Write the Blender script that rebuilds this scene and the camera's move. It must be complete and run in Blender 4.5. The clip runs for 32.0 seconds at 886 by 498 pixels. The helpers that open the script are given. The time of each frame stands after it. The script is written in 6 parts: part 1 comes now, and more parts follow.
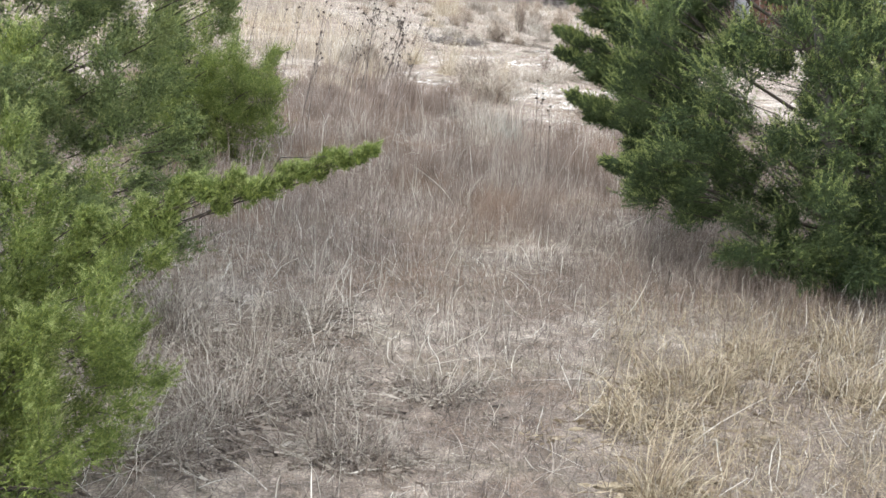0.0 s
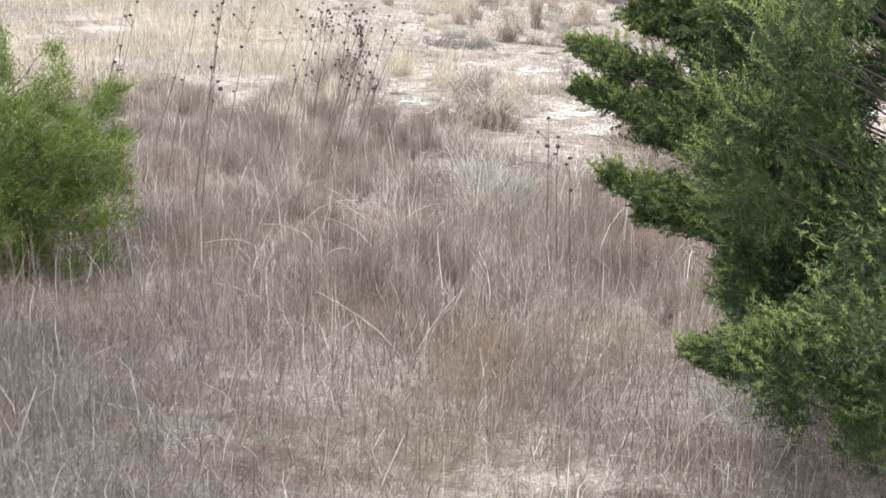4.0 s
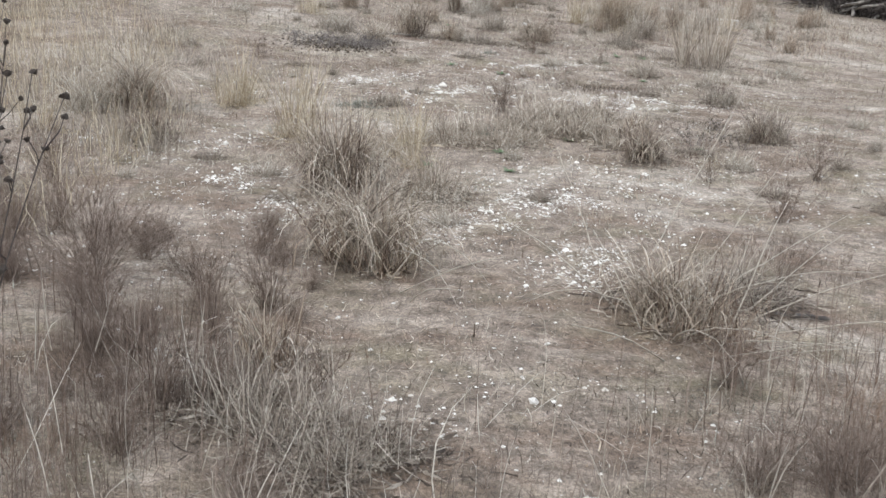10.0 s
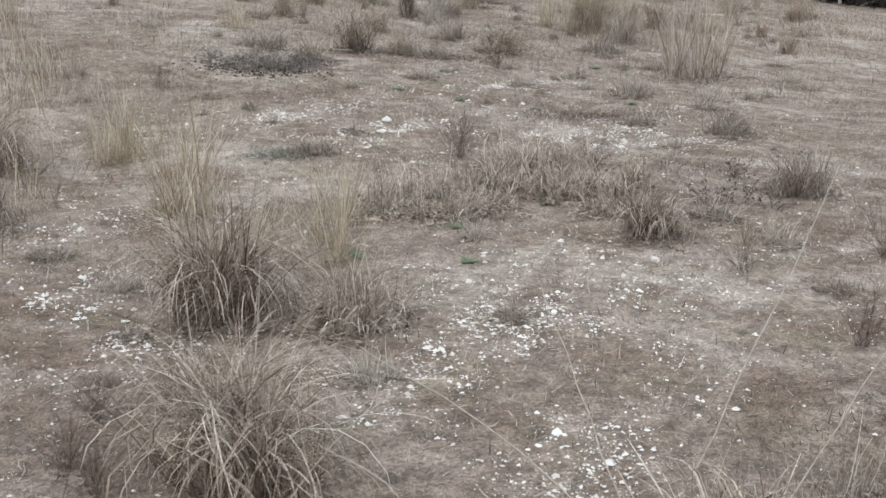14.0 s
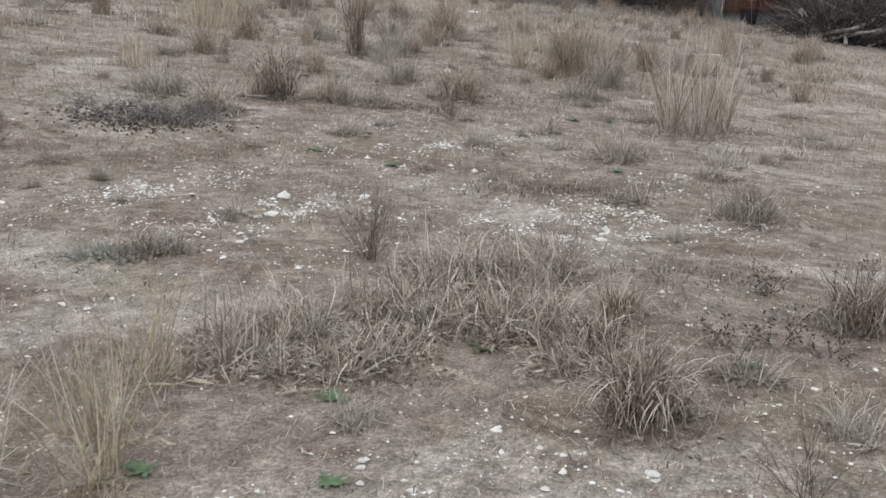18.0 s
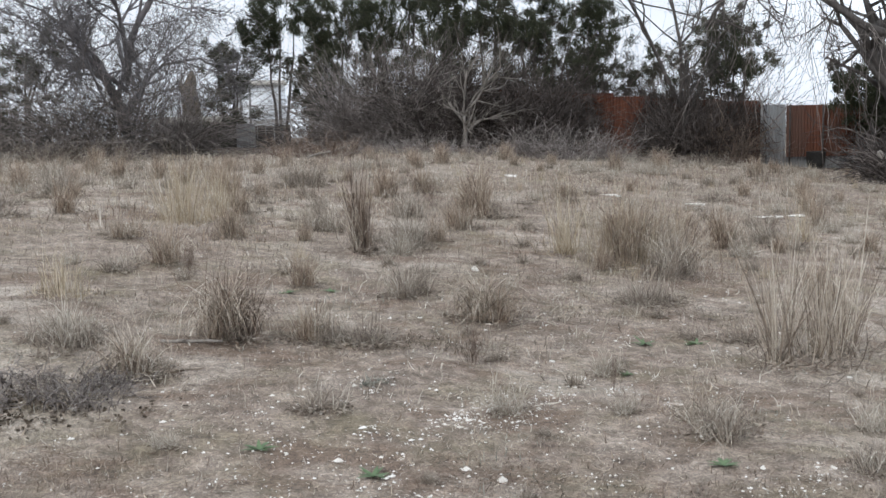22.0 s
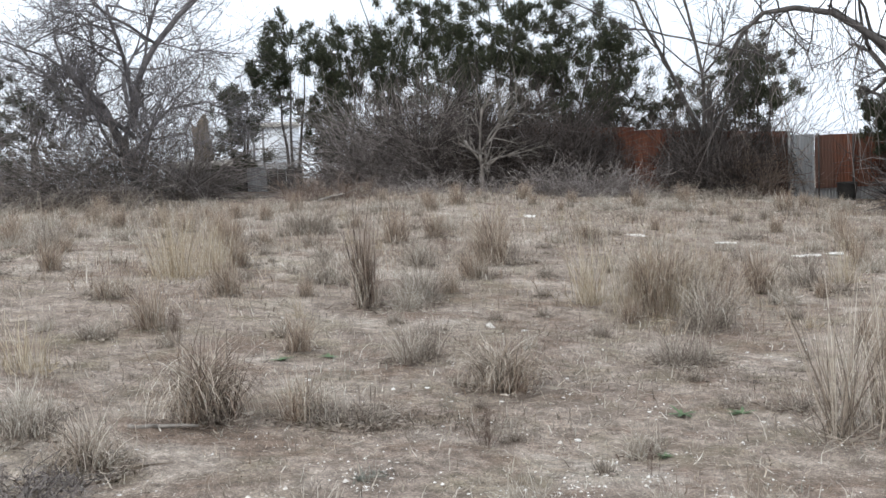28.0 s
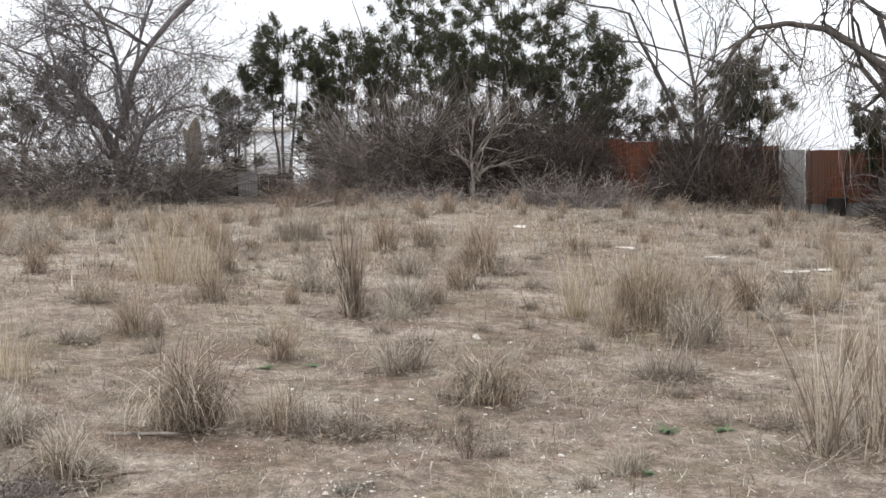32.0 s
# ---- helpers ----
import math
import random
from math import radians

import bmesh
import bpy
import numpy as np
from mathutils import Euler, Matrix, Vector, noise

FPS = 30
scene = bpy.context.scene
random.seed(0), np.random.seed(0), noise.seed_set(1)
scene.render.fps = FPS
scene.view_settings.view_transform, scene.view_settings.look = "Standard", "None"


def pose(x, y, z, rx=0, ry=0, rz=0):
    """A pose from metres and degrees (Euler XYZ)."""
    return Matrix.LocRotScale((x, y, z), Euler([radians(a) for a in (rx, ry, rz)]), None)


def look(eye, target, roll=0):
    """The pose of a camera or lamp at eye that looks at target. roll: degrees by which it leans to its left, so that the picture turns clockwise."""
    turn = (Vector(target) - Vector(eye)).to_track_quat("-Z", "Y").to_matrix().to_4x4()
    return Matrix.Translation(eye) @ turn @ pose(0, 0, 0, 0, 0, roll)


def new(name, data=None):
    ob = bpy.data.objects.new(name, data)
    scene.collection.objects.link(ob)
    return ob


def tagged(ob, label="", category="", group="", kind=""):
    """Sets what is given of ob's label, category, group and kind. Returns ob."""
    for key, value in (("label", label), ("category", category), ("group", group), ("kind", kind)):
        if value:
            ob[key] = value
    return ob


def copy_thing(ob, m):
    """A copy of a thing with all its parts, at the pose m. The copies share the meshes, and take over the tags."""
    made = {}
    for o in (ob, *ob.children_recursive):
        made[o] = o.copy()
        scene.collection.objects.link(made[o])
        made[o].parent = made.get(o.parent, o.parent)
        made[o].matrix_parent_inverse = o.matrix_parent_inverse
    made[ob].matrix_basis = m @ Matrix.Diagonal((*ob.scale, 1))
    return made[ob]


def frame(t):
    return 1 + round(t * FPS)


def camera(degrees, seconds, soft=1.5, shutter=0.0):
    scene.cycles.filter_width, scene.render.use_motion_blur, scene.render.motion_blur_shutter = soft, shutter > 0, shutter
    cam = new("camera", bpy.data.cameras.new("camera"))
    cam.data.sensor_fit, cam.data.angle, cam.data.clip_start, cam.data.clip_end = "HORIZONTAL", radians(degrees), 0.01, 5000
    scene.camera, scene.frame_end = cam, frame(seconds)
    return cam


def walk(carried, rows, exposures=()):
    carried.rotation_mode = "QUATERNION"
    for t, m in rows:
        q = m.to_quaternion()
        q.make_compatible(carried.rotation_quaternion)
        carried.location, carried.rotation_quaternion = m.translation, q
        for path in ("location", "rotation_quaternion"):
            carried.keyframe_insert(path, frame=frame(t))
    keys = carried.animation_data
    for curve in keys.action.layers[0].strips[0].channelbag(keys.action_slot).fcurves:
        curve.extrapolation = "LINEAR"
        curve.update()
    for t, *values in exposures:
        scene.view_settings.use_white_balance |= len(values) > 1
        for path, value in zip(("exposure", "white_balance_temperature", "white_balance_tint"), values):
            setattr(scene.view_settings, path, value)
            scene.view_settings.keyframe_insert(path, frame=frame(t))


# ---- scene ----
cam = camera(42.0, 32.0, soft=1.5, shutter=0.2)
PATH = [
    (0, (-1.680, -17.690, 1.743), (-1.705, -15.751, 1.255), 4.40),
    (0.5, (-1.749, -17.228, 1.718), (-1.751, -15.292, 1.214), 5.60),
    (1, (-1.697, -16.741, 1.770), (-1.757, -14.804, 1.280), 4.30),
    (1.5, (-1.756, -16.375, 1.749), (-1.819, -14.446, 1.223), 5.20),
    (2, (-1.848, -16.039, 1.765), (-1.834, -14.097, 1.285), 6.20),
    (2.5, (-1.809, -15.609, 1.709), (-1.807, -13.685, 1.165), 3.70),
    (4.5, (-1.348, -13.356, 1.613), (-1.543, -9.478, 0.649), 2.74),
    (5, (-1.408, -12.805, 1.654), (-1.628, -8.926, 0.700), 4.30),
    (5.5, (-1.514, -12.281, 1.670), (-1.713, -8.399, 0.724), 5.12),
    (6, (-1.492, -11.778, 1.629), (-1.810, -7.906, 0.678), 2.99),
    (6.5, (-1.496, -11.321, 1.642), (-1.941, -7.455, 0.717), 3.95),
    (7, (-1.541, -10.808, 1.629), (-1.922, -6.954, 0.630), 4.75),
    (7.5, (-1.567, -10.379, 1.644), (-1.628, -6.524, 0.578), 4.67),
    (8, (-1.411, -9.825, 1.625), (-1.485, -5.944, 0.659), 3.17),
    (8.5, (-1.312, -9.414, 1.596), (-1.352, -5.521, 0.678), 2.73),
    (9, (-1.308, -8.875, 1.587), (-1.225, -4.987, 0.648), 2.98),
    (9.5, (-1.289, -8.455, 1.546), (-1.070, -4.612, 0.459), 4.11),
    (10, (-1.209, -8.010, 1.582), (-1.091, -4.169, 0.472), 2.64),
    (10.5, (-1.235, -7.703, 1.595), (-1.173, -3.870, 0.454), 2.74),
    (11, (-1.289, -7.367, 1.619), (-1.176, -3.534, 0.480), 2.80),
    (11.5, (-1.218, -7.065, 1.594), (-1.040, -3.251, 0.402), 2.21),
    (12, (-1.068, -6.730, 1.600), (-0.888, -2.905, 0.443), 1.18),
    (12.5, (-1.022, -6.529, 1.599), (-0.811, -2.711, 0.426), 0.68),
    (13, (-1.043, -6.226, 1.612), (-0.784, -2.406, 0.454), 1.57),
    (13.5, (-1.063, -6.035, 1.618), (-0.770, -2.217, 0.462), 2.75),
    (14, (-0.997, -5.850, 1.609), (-0.779, -2.022, 0.469), 1.28),
    (14.5, (-0.862, -5.618, 1.616), (-0.629, -1.771, 0.546), 0.97),
    (15, (-0.840, -5.368, 1.583), (-0.610, -1.513, 0.541), 1.49),
    (15.5, (-0.845, -4.872, 1.573), (-0.639, -1.018, 0.523), 0.55),
    (17.5, (-0.525, -3.897, 1.434), (-0.415, -0.026, 0.434), 0.75),
    (18, (-0.487, -3.556, 1.434), (-0.230, 0.303, 0.412), 1.85),
    (18.5, (-0.329, -3.151, 1.430), (-0.133, 0.736, 0.506), 0.12),
    (19, (-0.275, -2.891, 1.441), (-0.098, 0.995, 0.511), 1.19),
    (19.5, (-0.283, -2.507, 1.444), (-0.167, 1.363, 0.439), 1.02),
    (20, (-0.254, -2.189, 1.484), (-0.136, 1.673, 0.450), 1.65),
    (20.5, (-0.091, -1.824, 1.493), (-0.159, 2.070, 0.583), -0.86),
    (21, (-0.038, -1.539, 1.527), (-0.166, 2.359, 0.637), 1.17),
    (21.5, (-0.099, -1.176, 1.610), (-0.114, 2.774, 0.974), -0.15),
    (22, (-0.129, -0.901, 1.603), (-0.057, 3.062, 1.069), -1.33),
    (22.5, (-0.060, -0.609, 1.618), (-0.053, 3.363, 1.145), -1.35),
    (23, (-0.021, -0.401, 1.621), (-0.055, 3.571, 1.152), -2.40),
    (23.5, (-0.098, -0.183, 1.633), (-0.060, 3.787, 1.149), -2.12),
    (24, (-0.147, -0.082, 1.626), (-0.045, 3.874, 1.046), -0.99),
    (24.5, (-0.071, -0.076, 1.630), (0.058, 3.876, 1.025), -0.65),
    (25, (-0.056, -0.066, 1.634), (0.101, 3.902, 1.151), -0.59),
    (25.5, (-0.046, -0.037, 1.623), (0.033, 3.934, 1.145), -2.68),
    (27.5, (-0.029, -0.031, 1.632), (0.014, 3.947, 1.212), -2.33),
    (28, (-0.025, -0.040, 1.630), (-0.025, 3.939, 1.223), -2.69),
    (28.5, (-0.029, -0.043, 1.626), (-0.078, 3.936, 1.221), -2.49),
    (29, (-0.033, -0.048, 1.628), (-0.112, 3.930, 1.213), -2.34),
    (29.5, (-0.034, -0.056, 1.629), (-0.137, 3.920, 1.204), -2.81),
    (30, (-0.041, -0.045, 1.627), (-0.177, 3.930, 1.199), -3.43),
    (30.5, (-0.046, -0.041, 1.628), (-0.253, 3.928, 1.177), -2.54),
    (31, (-0.034, -0.029, 1.626), (-0.196, 3.940, 1.155), -1.72),
    (31.5, (-0.012, -0.011, 1.641), (-0.047, 3.964, 1.198), -1.94),
    (32, (-0.000, -0.000, 1.644), (0.033, 3.982, 1.262), -1.57),
]
walk(cam, [(t, look(eye, target, roll)) for t, eye, target, roll in PATH],
     exposures=[(0, 0.85, 6500, 10), (2.5, 0.98, 6500, 10), (5.0, 1.02, 6500, 10), (6.0, 1.1, 6500, 10), (7.0, 0.78, 6500, 10), (8.0, 0.62, 6500, 10), (9.0, 0.26, 6500, 10), (11.0, -0.02, 6500, 10), (13.0, -0.17, 6500, 10), (15.5, -0.24, 6500, 10), (18.0, -0.36, 6500, 10), (19.0, -0.32, 6500, 10), (21.0, -0.35, 6500, 10), (22.5, -0.2, 6500, 10), (28.0, -0.1, 6500, 10), (30.0, -0.15, 6500, 10), (32.0, -0.12, 7050, 13)])

# ---- sky and sun: a bright, thinly overcast winter day ----
world = bpy.data.worlds.new("sky")
scene.world = world
world.use_nodes = True
wn = world.node_tree.nodes
wl = world.node_tree.links
wn.clear()
sky = wn.new("ShaderNodeTexSky")
sky.sky_type = "NISHITA"
sky.sun_disc = False
sky.sun_elevation, sky.sun_rotation = radians(48), radians(200)
sky.air_density, sky.dust_density, sky.ozone_density = 1.0, 5.0, 1.0
haze = wn.new("ShaderNodeTexNoise")
haze.inputs["Scale"].default_value, haze.inputs["Detail"].default_value = 2.2, 5.0
coords = wn.new("ShaderNodeTexCoord")
stretch = wn.new("ShaderNodeMapping")
stretch.inputs["Scale"].default_value = (1, 1, 2.5)
wl.new(coords.outputs["Generated"], stretch.inputs["Vector"])
wl.new(stretch.outputs["Vector"], haze.inputs["Vector"])
cover = wn.new("ShaderNodeValToRGB")
cover.color_ramp.elements[0].position, cover.color_ramp.elements[0].color = 0.3, (0.55, 0.55, 0.55, 1)
cover.color_ramp.elements[1].position, cover.color_ramp.elements[1].color = 0.62, (0.95, 0.95, 0.95, 1)
wl.new(haze.outputs["Fac"], cover.inputs["Fac"])
cloud = wn.new("ShaderNodeMix")
cloud.data_type = "RGBA"
cloud.inputs["B"].default_value = (15.5, 16.8, 18.6, 1)
wl.new(cover.outputs["Color"], cloud.inputs["Factor"])
wl.new(sky.outputs["Color"], cloud.inputs["A"])
back = wn.new("ShaderNodeBackground")
back.inputs["Strength"].default_value = 0.1
wl.new(cloud.outputs["Result"], back.inputs["Color"])
out = wn.new("ShaderNodeOutputWorld")
wl.new(back.outputs["Background"], out.inputs["Surface"])
lamp = bpy.data.lights.new("sun", "SUN")
lamp.energy, lamp.angle, lamp.color = 1.1, radians(14), (1.0, 0.97, 0.93)
sun = new("sun", lamp)
sun.matrix_world = look((0, 0, 30), (0 + 9, 14, 30 - 18.5))


# ---- materials ----
def shader(name):
    m = bpy.data.materials.new(name)
    m.use_nodes = True
    return m, m.node_tree.nodes, m.node_tree.links, m.node_tree.nodes["Principled BSDF"]


def ramp(nodes, stops):
    r = nodes.new("ShaderNodeValToRGB")
    e = r.color_ramp.elements
    while len(e) < len(stops):
        e.new(0.5)
    for k, (pos, col) in enumerate(stops):
        e[k].position, e[k].color = pos, (*col, 1)
    return r


def noise_node(nodes, links, scale, detail=4.0, rough=0.6, space="Object", squash=None):
    tc = nodes.new("ShaderNodeTexCoord")
    n = nodes.new("ShaderNodeTexNoise")
    n.inputs["Scale"].default_value, n.inputs["Detail"].default_value, n.inputs["Roughness"].default_value = scale, detail, rough
    if squash:
        mp = nodes.new("ShaderNodeMapping")
        mp.inputs["Scale"].default_value = squash
        links.new(tc.outputs[space], mp.inputs["Vector"])
        links.new(mp.outputs["Vector"], n.inputs["Vector"])
    else:
        links.new(tc.outputs[space], n.inputs["Vector"])
    return n


def mix_rgb(nodes, links, a, b, fac, mode="MIX"):
    x = nodes.new("ShaderNodeMix")
    x.data_type, x.blend_type = "RGBA", mode
    for sock, v in (("A", a), ("B", b)):
        if isinstance(v, tuple):
            x.inputs[sock].default_value = (*v, 1)
        else:
            links.new(v, x.inputs[sock])
    if isinstance(fac, float):
        x.inputs["Factor"].default_value = fac
    else:
        links.new(fac, x.inputs["Factor"])
    return x.outputs["Result"]


def blade_material(name, stops, patch=None, see=0.25, rough=0.8, patch_scale=0.9):
    """Dry or green leaf: each blade has its own tint, patches shift the whole."""
    m, n, l, p = shader(name)
    geo = n.new("ShaderNodeNewGeometry")
    r = ramp(n, stops)
    l.new(geo.outputs["Random Per Island"], r.inputs["Fac"])
    col = r.outputs["Color"]
    if patch:
        nz = noise_node(n, l, patch_scale, 3.0)
        pr = ramp(n, [(0.48, (0, 0, 0)), (0.66, (1, 1, 1))])
        l.new(nz.outputs["Fac"], pr.inputs["Fac"])
        col = mix_rgb(n, l, col, mix_rgb(n, l, col, patch, 0.6), pr.outputs["Color"])
    grain = noise_node(n, l, 60.0, 2.0)
    gr = ramp(n, [(0.3, (0.72, 0.72, 0.72)), (0.7, (1.15, 1.15, 1.15))])
    l.new(grain.outputs["Fac"], gr.inputs["Fac"])
    col = mix_rgb(n, l, col, gr.outputs["Color"], 1.0, "MULTIPLY")
    l.new(col, p.inputs["Base Color"])
    p.inputs["Roughness"].default_value = rough
    p.inputs["Specular IOR Level"].default_value = 0.25
    tr = n.new("ShaderNodeBsdfTranslucent")
    l.new(col, tr.inputs["Color"])
    ms = n.new("ShaderNodeMixShader")
    ms.inputs["Fac"].default_value = see
    l.new(p.outputs["BSDF"], ms.inputs[1])
    l.new(tr.outputs["BSDF"], ms.inputs[2])
    l.new(ms.outputs["Shader"], n["Material Output"].inputs["Surface"])
    return m


def solid_material(name, dark, light, scale, rough=0.85, bump=0.3, metal=0.0, squash=None, third=None, detail=5.0):
    """A surface with grain and stains at two scales."""
    m, n, l, p = shader(name)
    a = noise_node(n, l, scale, detail, 0.65, squash=squash)
    r = ramp(n, [(0.32, dark), (0.68, light)])
    l.new(a.outputs["Fac"], r.inputs["Fac"])
    col = r.outputs["Color"]
    if third:
        b = noise_node(n, l, scale * 0.22, 4.0, 0.6, squash=squash)
        rb = ramp(n, [(0.5, (0, 0, 0)), (0.62, (1, 1, 1))])
        l.new(b.outputs["Fac"], rb.inputs["Fac"])
        col = mix_rgb(n, l, col, third, rb.outputs["Color"])
    l.new(col, p.inputs["Base Color"])
    p.inputs["Roughness"].default_value, p.inputs["Metallic"].default_value = rough, metal
    bp = n.new("ShaderNodeBump")
    bp.inputs["Strength"].default_value, bp.inputs["Distance"].default_value = bump, 0.02
    l.new(a.outputs["Fac"], bp.inputs["Height"])
    l.new(bp.outputs["Normal"], p.inputs["Normal"])
    return m


def ground_material():
    m, n, l, p = shader("stony_soil")
    big = noise_node(n, l, 0.55, 6.0, 0.62)
    mid = noise_node(n, l, 3.5, 6.0, 0.7)
    fine = noise_node(n, l, 70.0, 6.0, 0.85)
    grit = noise_node(n, l, 240.0, 3.0, 0.7)
    blot = noise_node(n, l, 11.0, 7.0, 0.78)
    r = ramp(n, [(0.36, (0.187, 0.15, 0.122)), (0.5, (0.272, 0.223, 0.183)), (0.64, (0.36, 0.303, 0.253))])
    l.new(mid.outputs["Fac"], r.inputs["Fac"])
    pale = ramp(n, [(0.5, (0, 0, 0)), (0.62, (1, 1, 1))])
    l.new(big.outputs["Fac"], pale.inputs["Fac"])
    col = mix_rgb(n, l, r.outputs["Color"], (0.5, 0.447, 0.385), mix_rgb(n, l, pale.outputs["Color"], (0, 0, 0), 0.4))
    moss = noise_node(n, l, 1.6, 7.0, 0.7, squash=(1.0, 1.0, 1.0))
    mr = ramp(n, [(0.48, (0, 0, 0)), (0.64, (0.7, 0.7, 0.7))])
    l.new(moss.outputs["Fac"], mr.inputs["Fac"])
    col = mix_rgb(n, l, col, (0.205, 0.177, 0.12), mr.outputs["Color"])
    rust = noise_node(n, l, 1.1, 7.0, 0.72, squash=(1.0, 1.6, 1.0))
    rr = ramp(n, [(0.5, (0, 0, 0)), (0.6, (0.8, 0.8, 0.8))])
    l.new(rust.outputs["Fac"], rr.inputs["Fac"])
    col = mix_rgb(n, l, col, (0.17, 0.122, 0.092), rr.outputs["Color"])
    for src, lo, hi, dark, light in ((blot, 0.38, 0.62, 0.62, 1.3), (fine, 0.38, 0.62, 0.5, 1.5), (grit, 0.36, 0.64, 0.62, 1.36)):
        gr = ramp(n, [(lo, (dark, dark, dark)), (hi, (light, light, light))])
        l.new(src.outputs["Fac"], gr.inputs["Fac"])
        col = mix_rgb(n, l, col, gr.outputs["Color"], 1.0, "MULTIPLY")
    tc = n.new("ShaderNodeTexCoord")
    v = n.new("ShaderNodeTexVoronoi")
    v.inputs["Scale"].default_value = 58.0
    l.new(tc.outputs["Object"], v.inputs["Vector"])
    vr = ramp(n, [(0.16, (1, 1, 1)), (0.26, (0, 0, 0))])
    l.new(v.outputs["Distance"], vr.inputs["Fac"])
    sel = ramp(n, [(0.5, (0, 0, 0)), (0.6, (0.8, 0.8, 0.8))])
    l.new(big.outputs["Fac"], sel.inputs["Fac"])
    drift = ramp(n, [(0.5, (0, 0, 0)), (0.58, (1, 1, 1))])
    l.new(mid.outputs["Fac"], drift.inputs["Fac"])
    chips = mix_rgb(n, l, mix_rgb(n, l, vr.outputs["Color"], drift.outputs["Color"], 1.0, "MULTIPLY"), sel.outputs["Color"], 1.0, "MULTIPLY")
    col = mix_rgb(n, l, col, (0.6, 0.57, 0.52), chips)
    l.new(col, p.inputs["Base Color"])
    p.inputs["Roughness"].default_value = 0.95
    p.inputs["Specular IOR Level"].default_value = 0.2
    bp = n.new("ShaderNodeBump")
    bp.inputs["Strength"].default_value, bp.inputs["Distance"].default_value = 0.6, 0.012
    l.new(fine.outputs["Fac"], bp.inputs["Height"])
    l.new(bp.outputs["Normal"], p.inputs["Normal"])
    return m


GROUND = ground_material()
BROWN = blade_material("dry_brown_blades", [(0.0, (0.105, 0.075, 0.056)), (0.25, (0.25, 0.185, 0.142)), (0.6, (0.42, 0.33, 0.255)), (1.0, (0.7, 0.62, 0.51))])
TALLB = blade_material("brown_meadow_blades", [(0.0, (0.125, 0.1, 0.086)), (0.4, (0.215, 0.175, 0.15)), (0.8, (0.325, 0.27, 0.23)), (1.0, (0.5, 0.44, 0.375))], patch=(0.3, 0.2, 0.135))
DARKB = blade_material("dark_brown_blades", [(0.0, (0.075, 0.054, 0.042)), (0.4, (0.18, 0.134, 0.106)), (0.75, (0.31, 0.245, 0.195)), (1.0, (0.55, 0.47, 0.385))])
STRAW = blade_material("straw_blades", [(0.0, (0.24, 0.19, 0.125)), (0.5, (0.5, 0.415, 0.3)), (1.0, (0.75, 0.67, 0.53))])
GREYB = blade_material("weathered_grey_blades", [(0.0, (0.15, 0.122, 0.1)), (0.4, (0.3, 0.252, 0.21)), (0.75, (0.45, 0.395, 0.335)), (1.0, (0.66, 0.61, 0.53))])
PALEB = blade_material("pale_bleached_blades", [(0.0, (0.26, 0.22, 0.18)), (0.5, (0.5, 0.45, 0.38)), (1.0, (0.76, 0.72, 0.64))])
SAGE = blade_material("grey_green_blades", [(0.0, (0.17, 0.175, 0.15)), (0.5, (0.32, 0.325, 0.28)), (1.0, (0.52, 0.52, 0.46))])
THATCH = blade_material("weathered_thatch", [(0.0, (0.09, 0.074, 0.066)), (0.5, (0.2, 0.168, 0.145)), (1.0, (0.42, 0.37, 0.315))])
GOLD = blade_material("golden_blades", [(0.0, (0.17, 0.13, 0.088)), (0.5, (0.36, 0.29, 0.195)), (1.0, (0.6, 0.52, 0.38))])
WEEDG = blade_material("green_weed_leaves", [(0.0, (0.08, 0.14, 0.07)), (1.0, (0.2, 0.28, 0.15))], rough=0.6)
JUNL = blade_material("juniper_sprays", [(0.0, (0.023, 0.040, 0.018)), (0.5, (0.053, 0.081, 0.032)), (1.0, (0.113, 0.156, 0.057))], patch=(0.132, 0.177, 0.066), see=0.2, rough=0.6, patch_scale=2.5)
JUNY = blade_material("yellow_juniper_sprays", [(0.0, (0.061, 0.091, 0.022)), (0.5, (0.135, 0.177, 0.042)), (1.0, (0.243, 0.287, 0.072))], see=0.25, rough=0.6)
JUNB = blade_material("light_juniper_sprays", [(0.0, (0.051, 0.076, 0.031)), (0.5, (0.116, 0.155, 0.058)), (1.0, (0.220, 0.267, 0.101))], patch=(0.256, 0.299, 0.117), see=0.22, rough=0.6, patch_scale=2.5)
# Yellow-green tip colour; set on upward sprays it also carries light from above.
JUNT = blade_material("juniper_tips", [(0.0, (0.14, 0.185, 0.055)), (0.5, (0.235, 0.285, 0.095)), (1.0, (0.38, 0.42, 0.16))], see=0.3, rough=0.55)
JUND = blade_material("far_juniper_sprays", [(0.0, (0.036, 0.046, 0.03)), (0.6, (0.072, 0.082, 0.05)), (1.0, (0.125, 0.132, 0.075))], see=0.2, rough=0.6)
CURLB = blade_material("curled_tan_blades", [(0.0, (0.17, 0.135, 0.106)), (0.45, (0.42, 0.355, 0.29)), (0.8, (0.62, 0.55, 0.46)), (1.0, (0.8, 0.75, 0.66))])
RUSTBARK = solid_material("dark_juniper_bark", (0.03, 0.024, 0.02), (0.095, 0.075, 0.062), 16.0, 0.9, 0.5, squash=(1, 1, 0.25))
BARK = solid_material("grey_bark", (0.045, 0.04, 0.037), (0.125, 0.115, 0.108), 14.0, 0.9, 0.6, squash=(1, 1, 0.25))
PALEBARK = solid_material("pale_bark", (0.15, 0.135, 0.12), (0.32, 0.295, 0.265), 14.0, 0.9, 0.5, squash=(1, 1, 0.25))
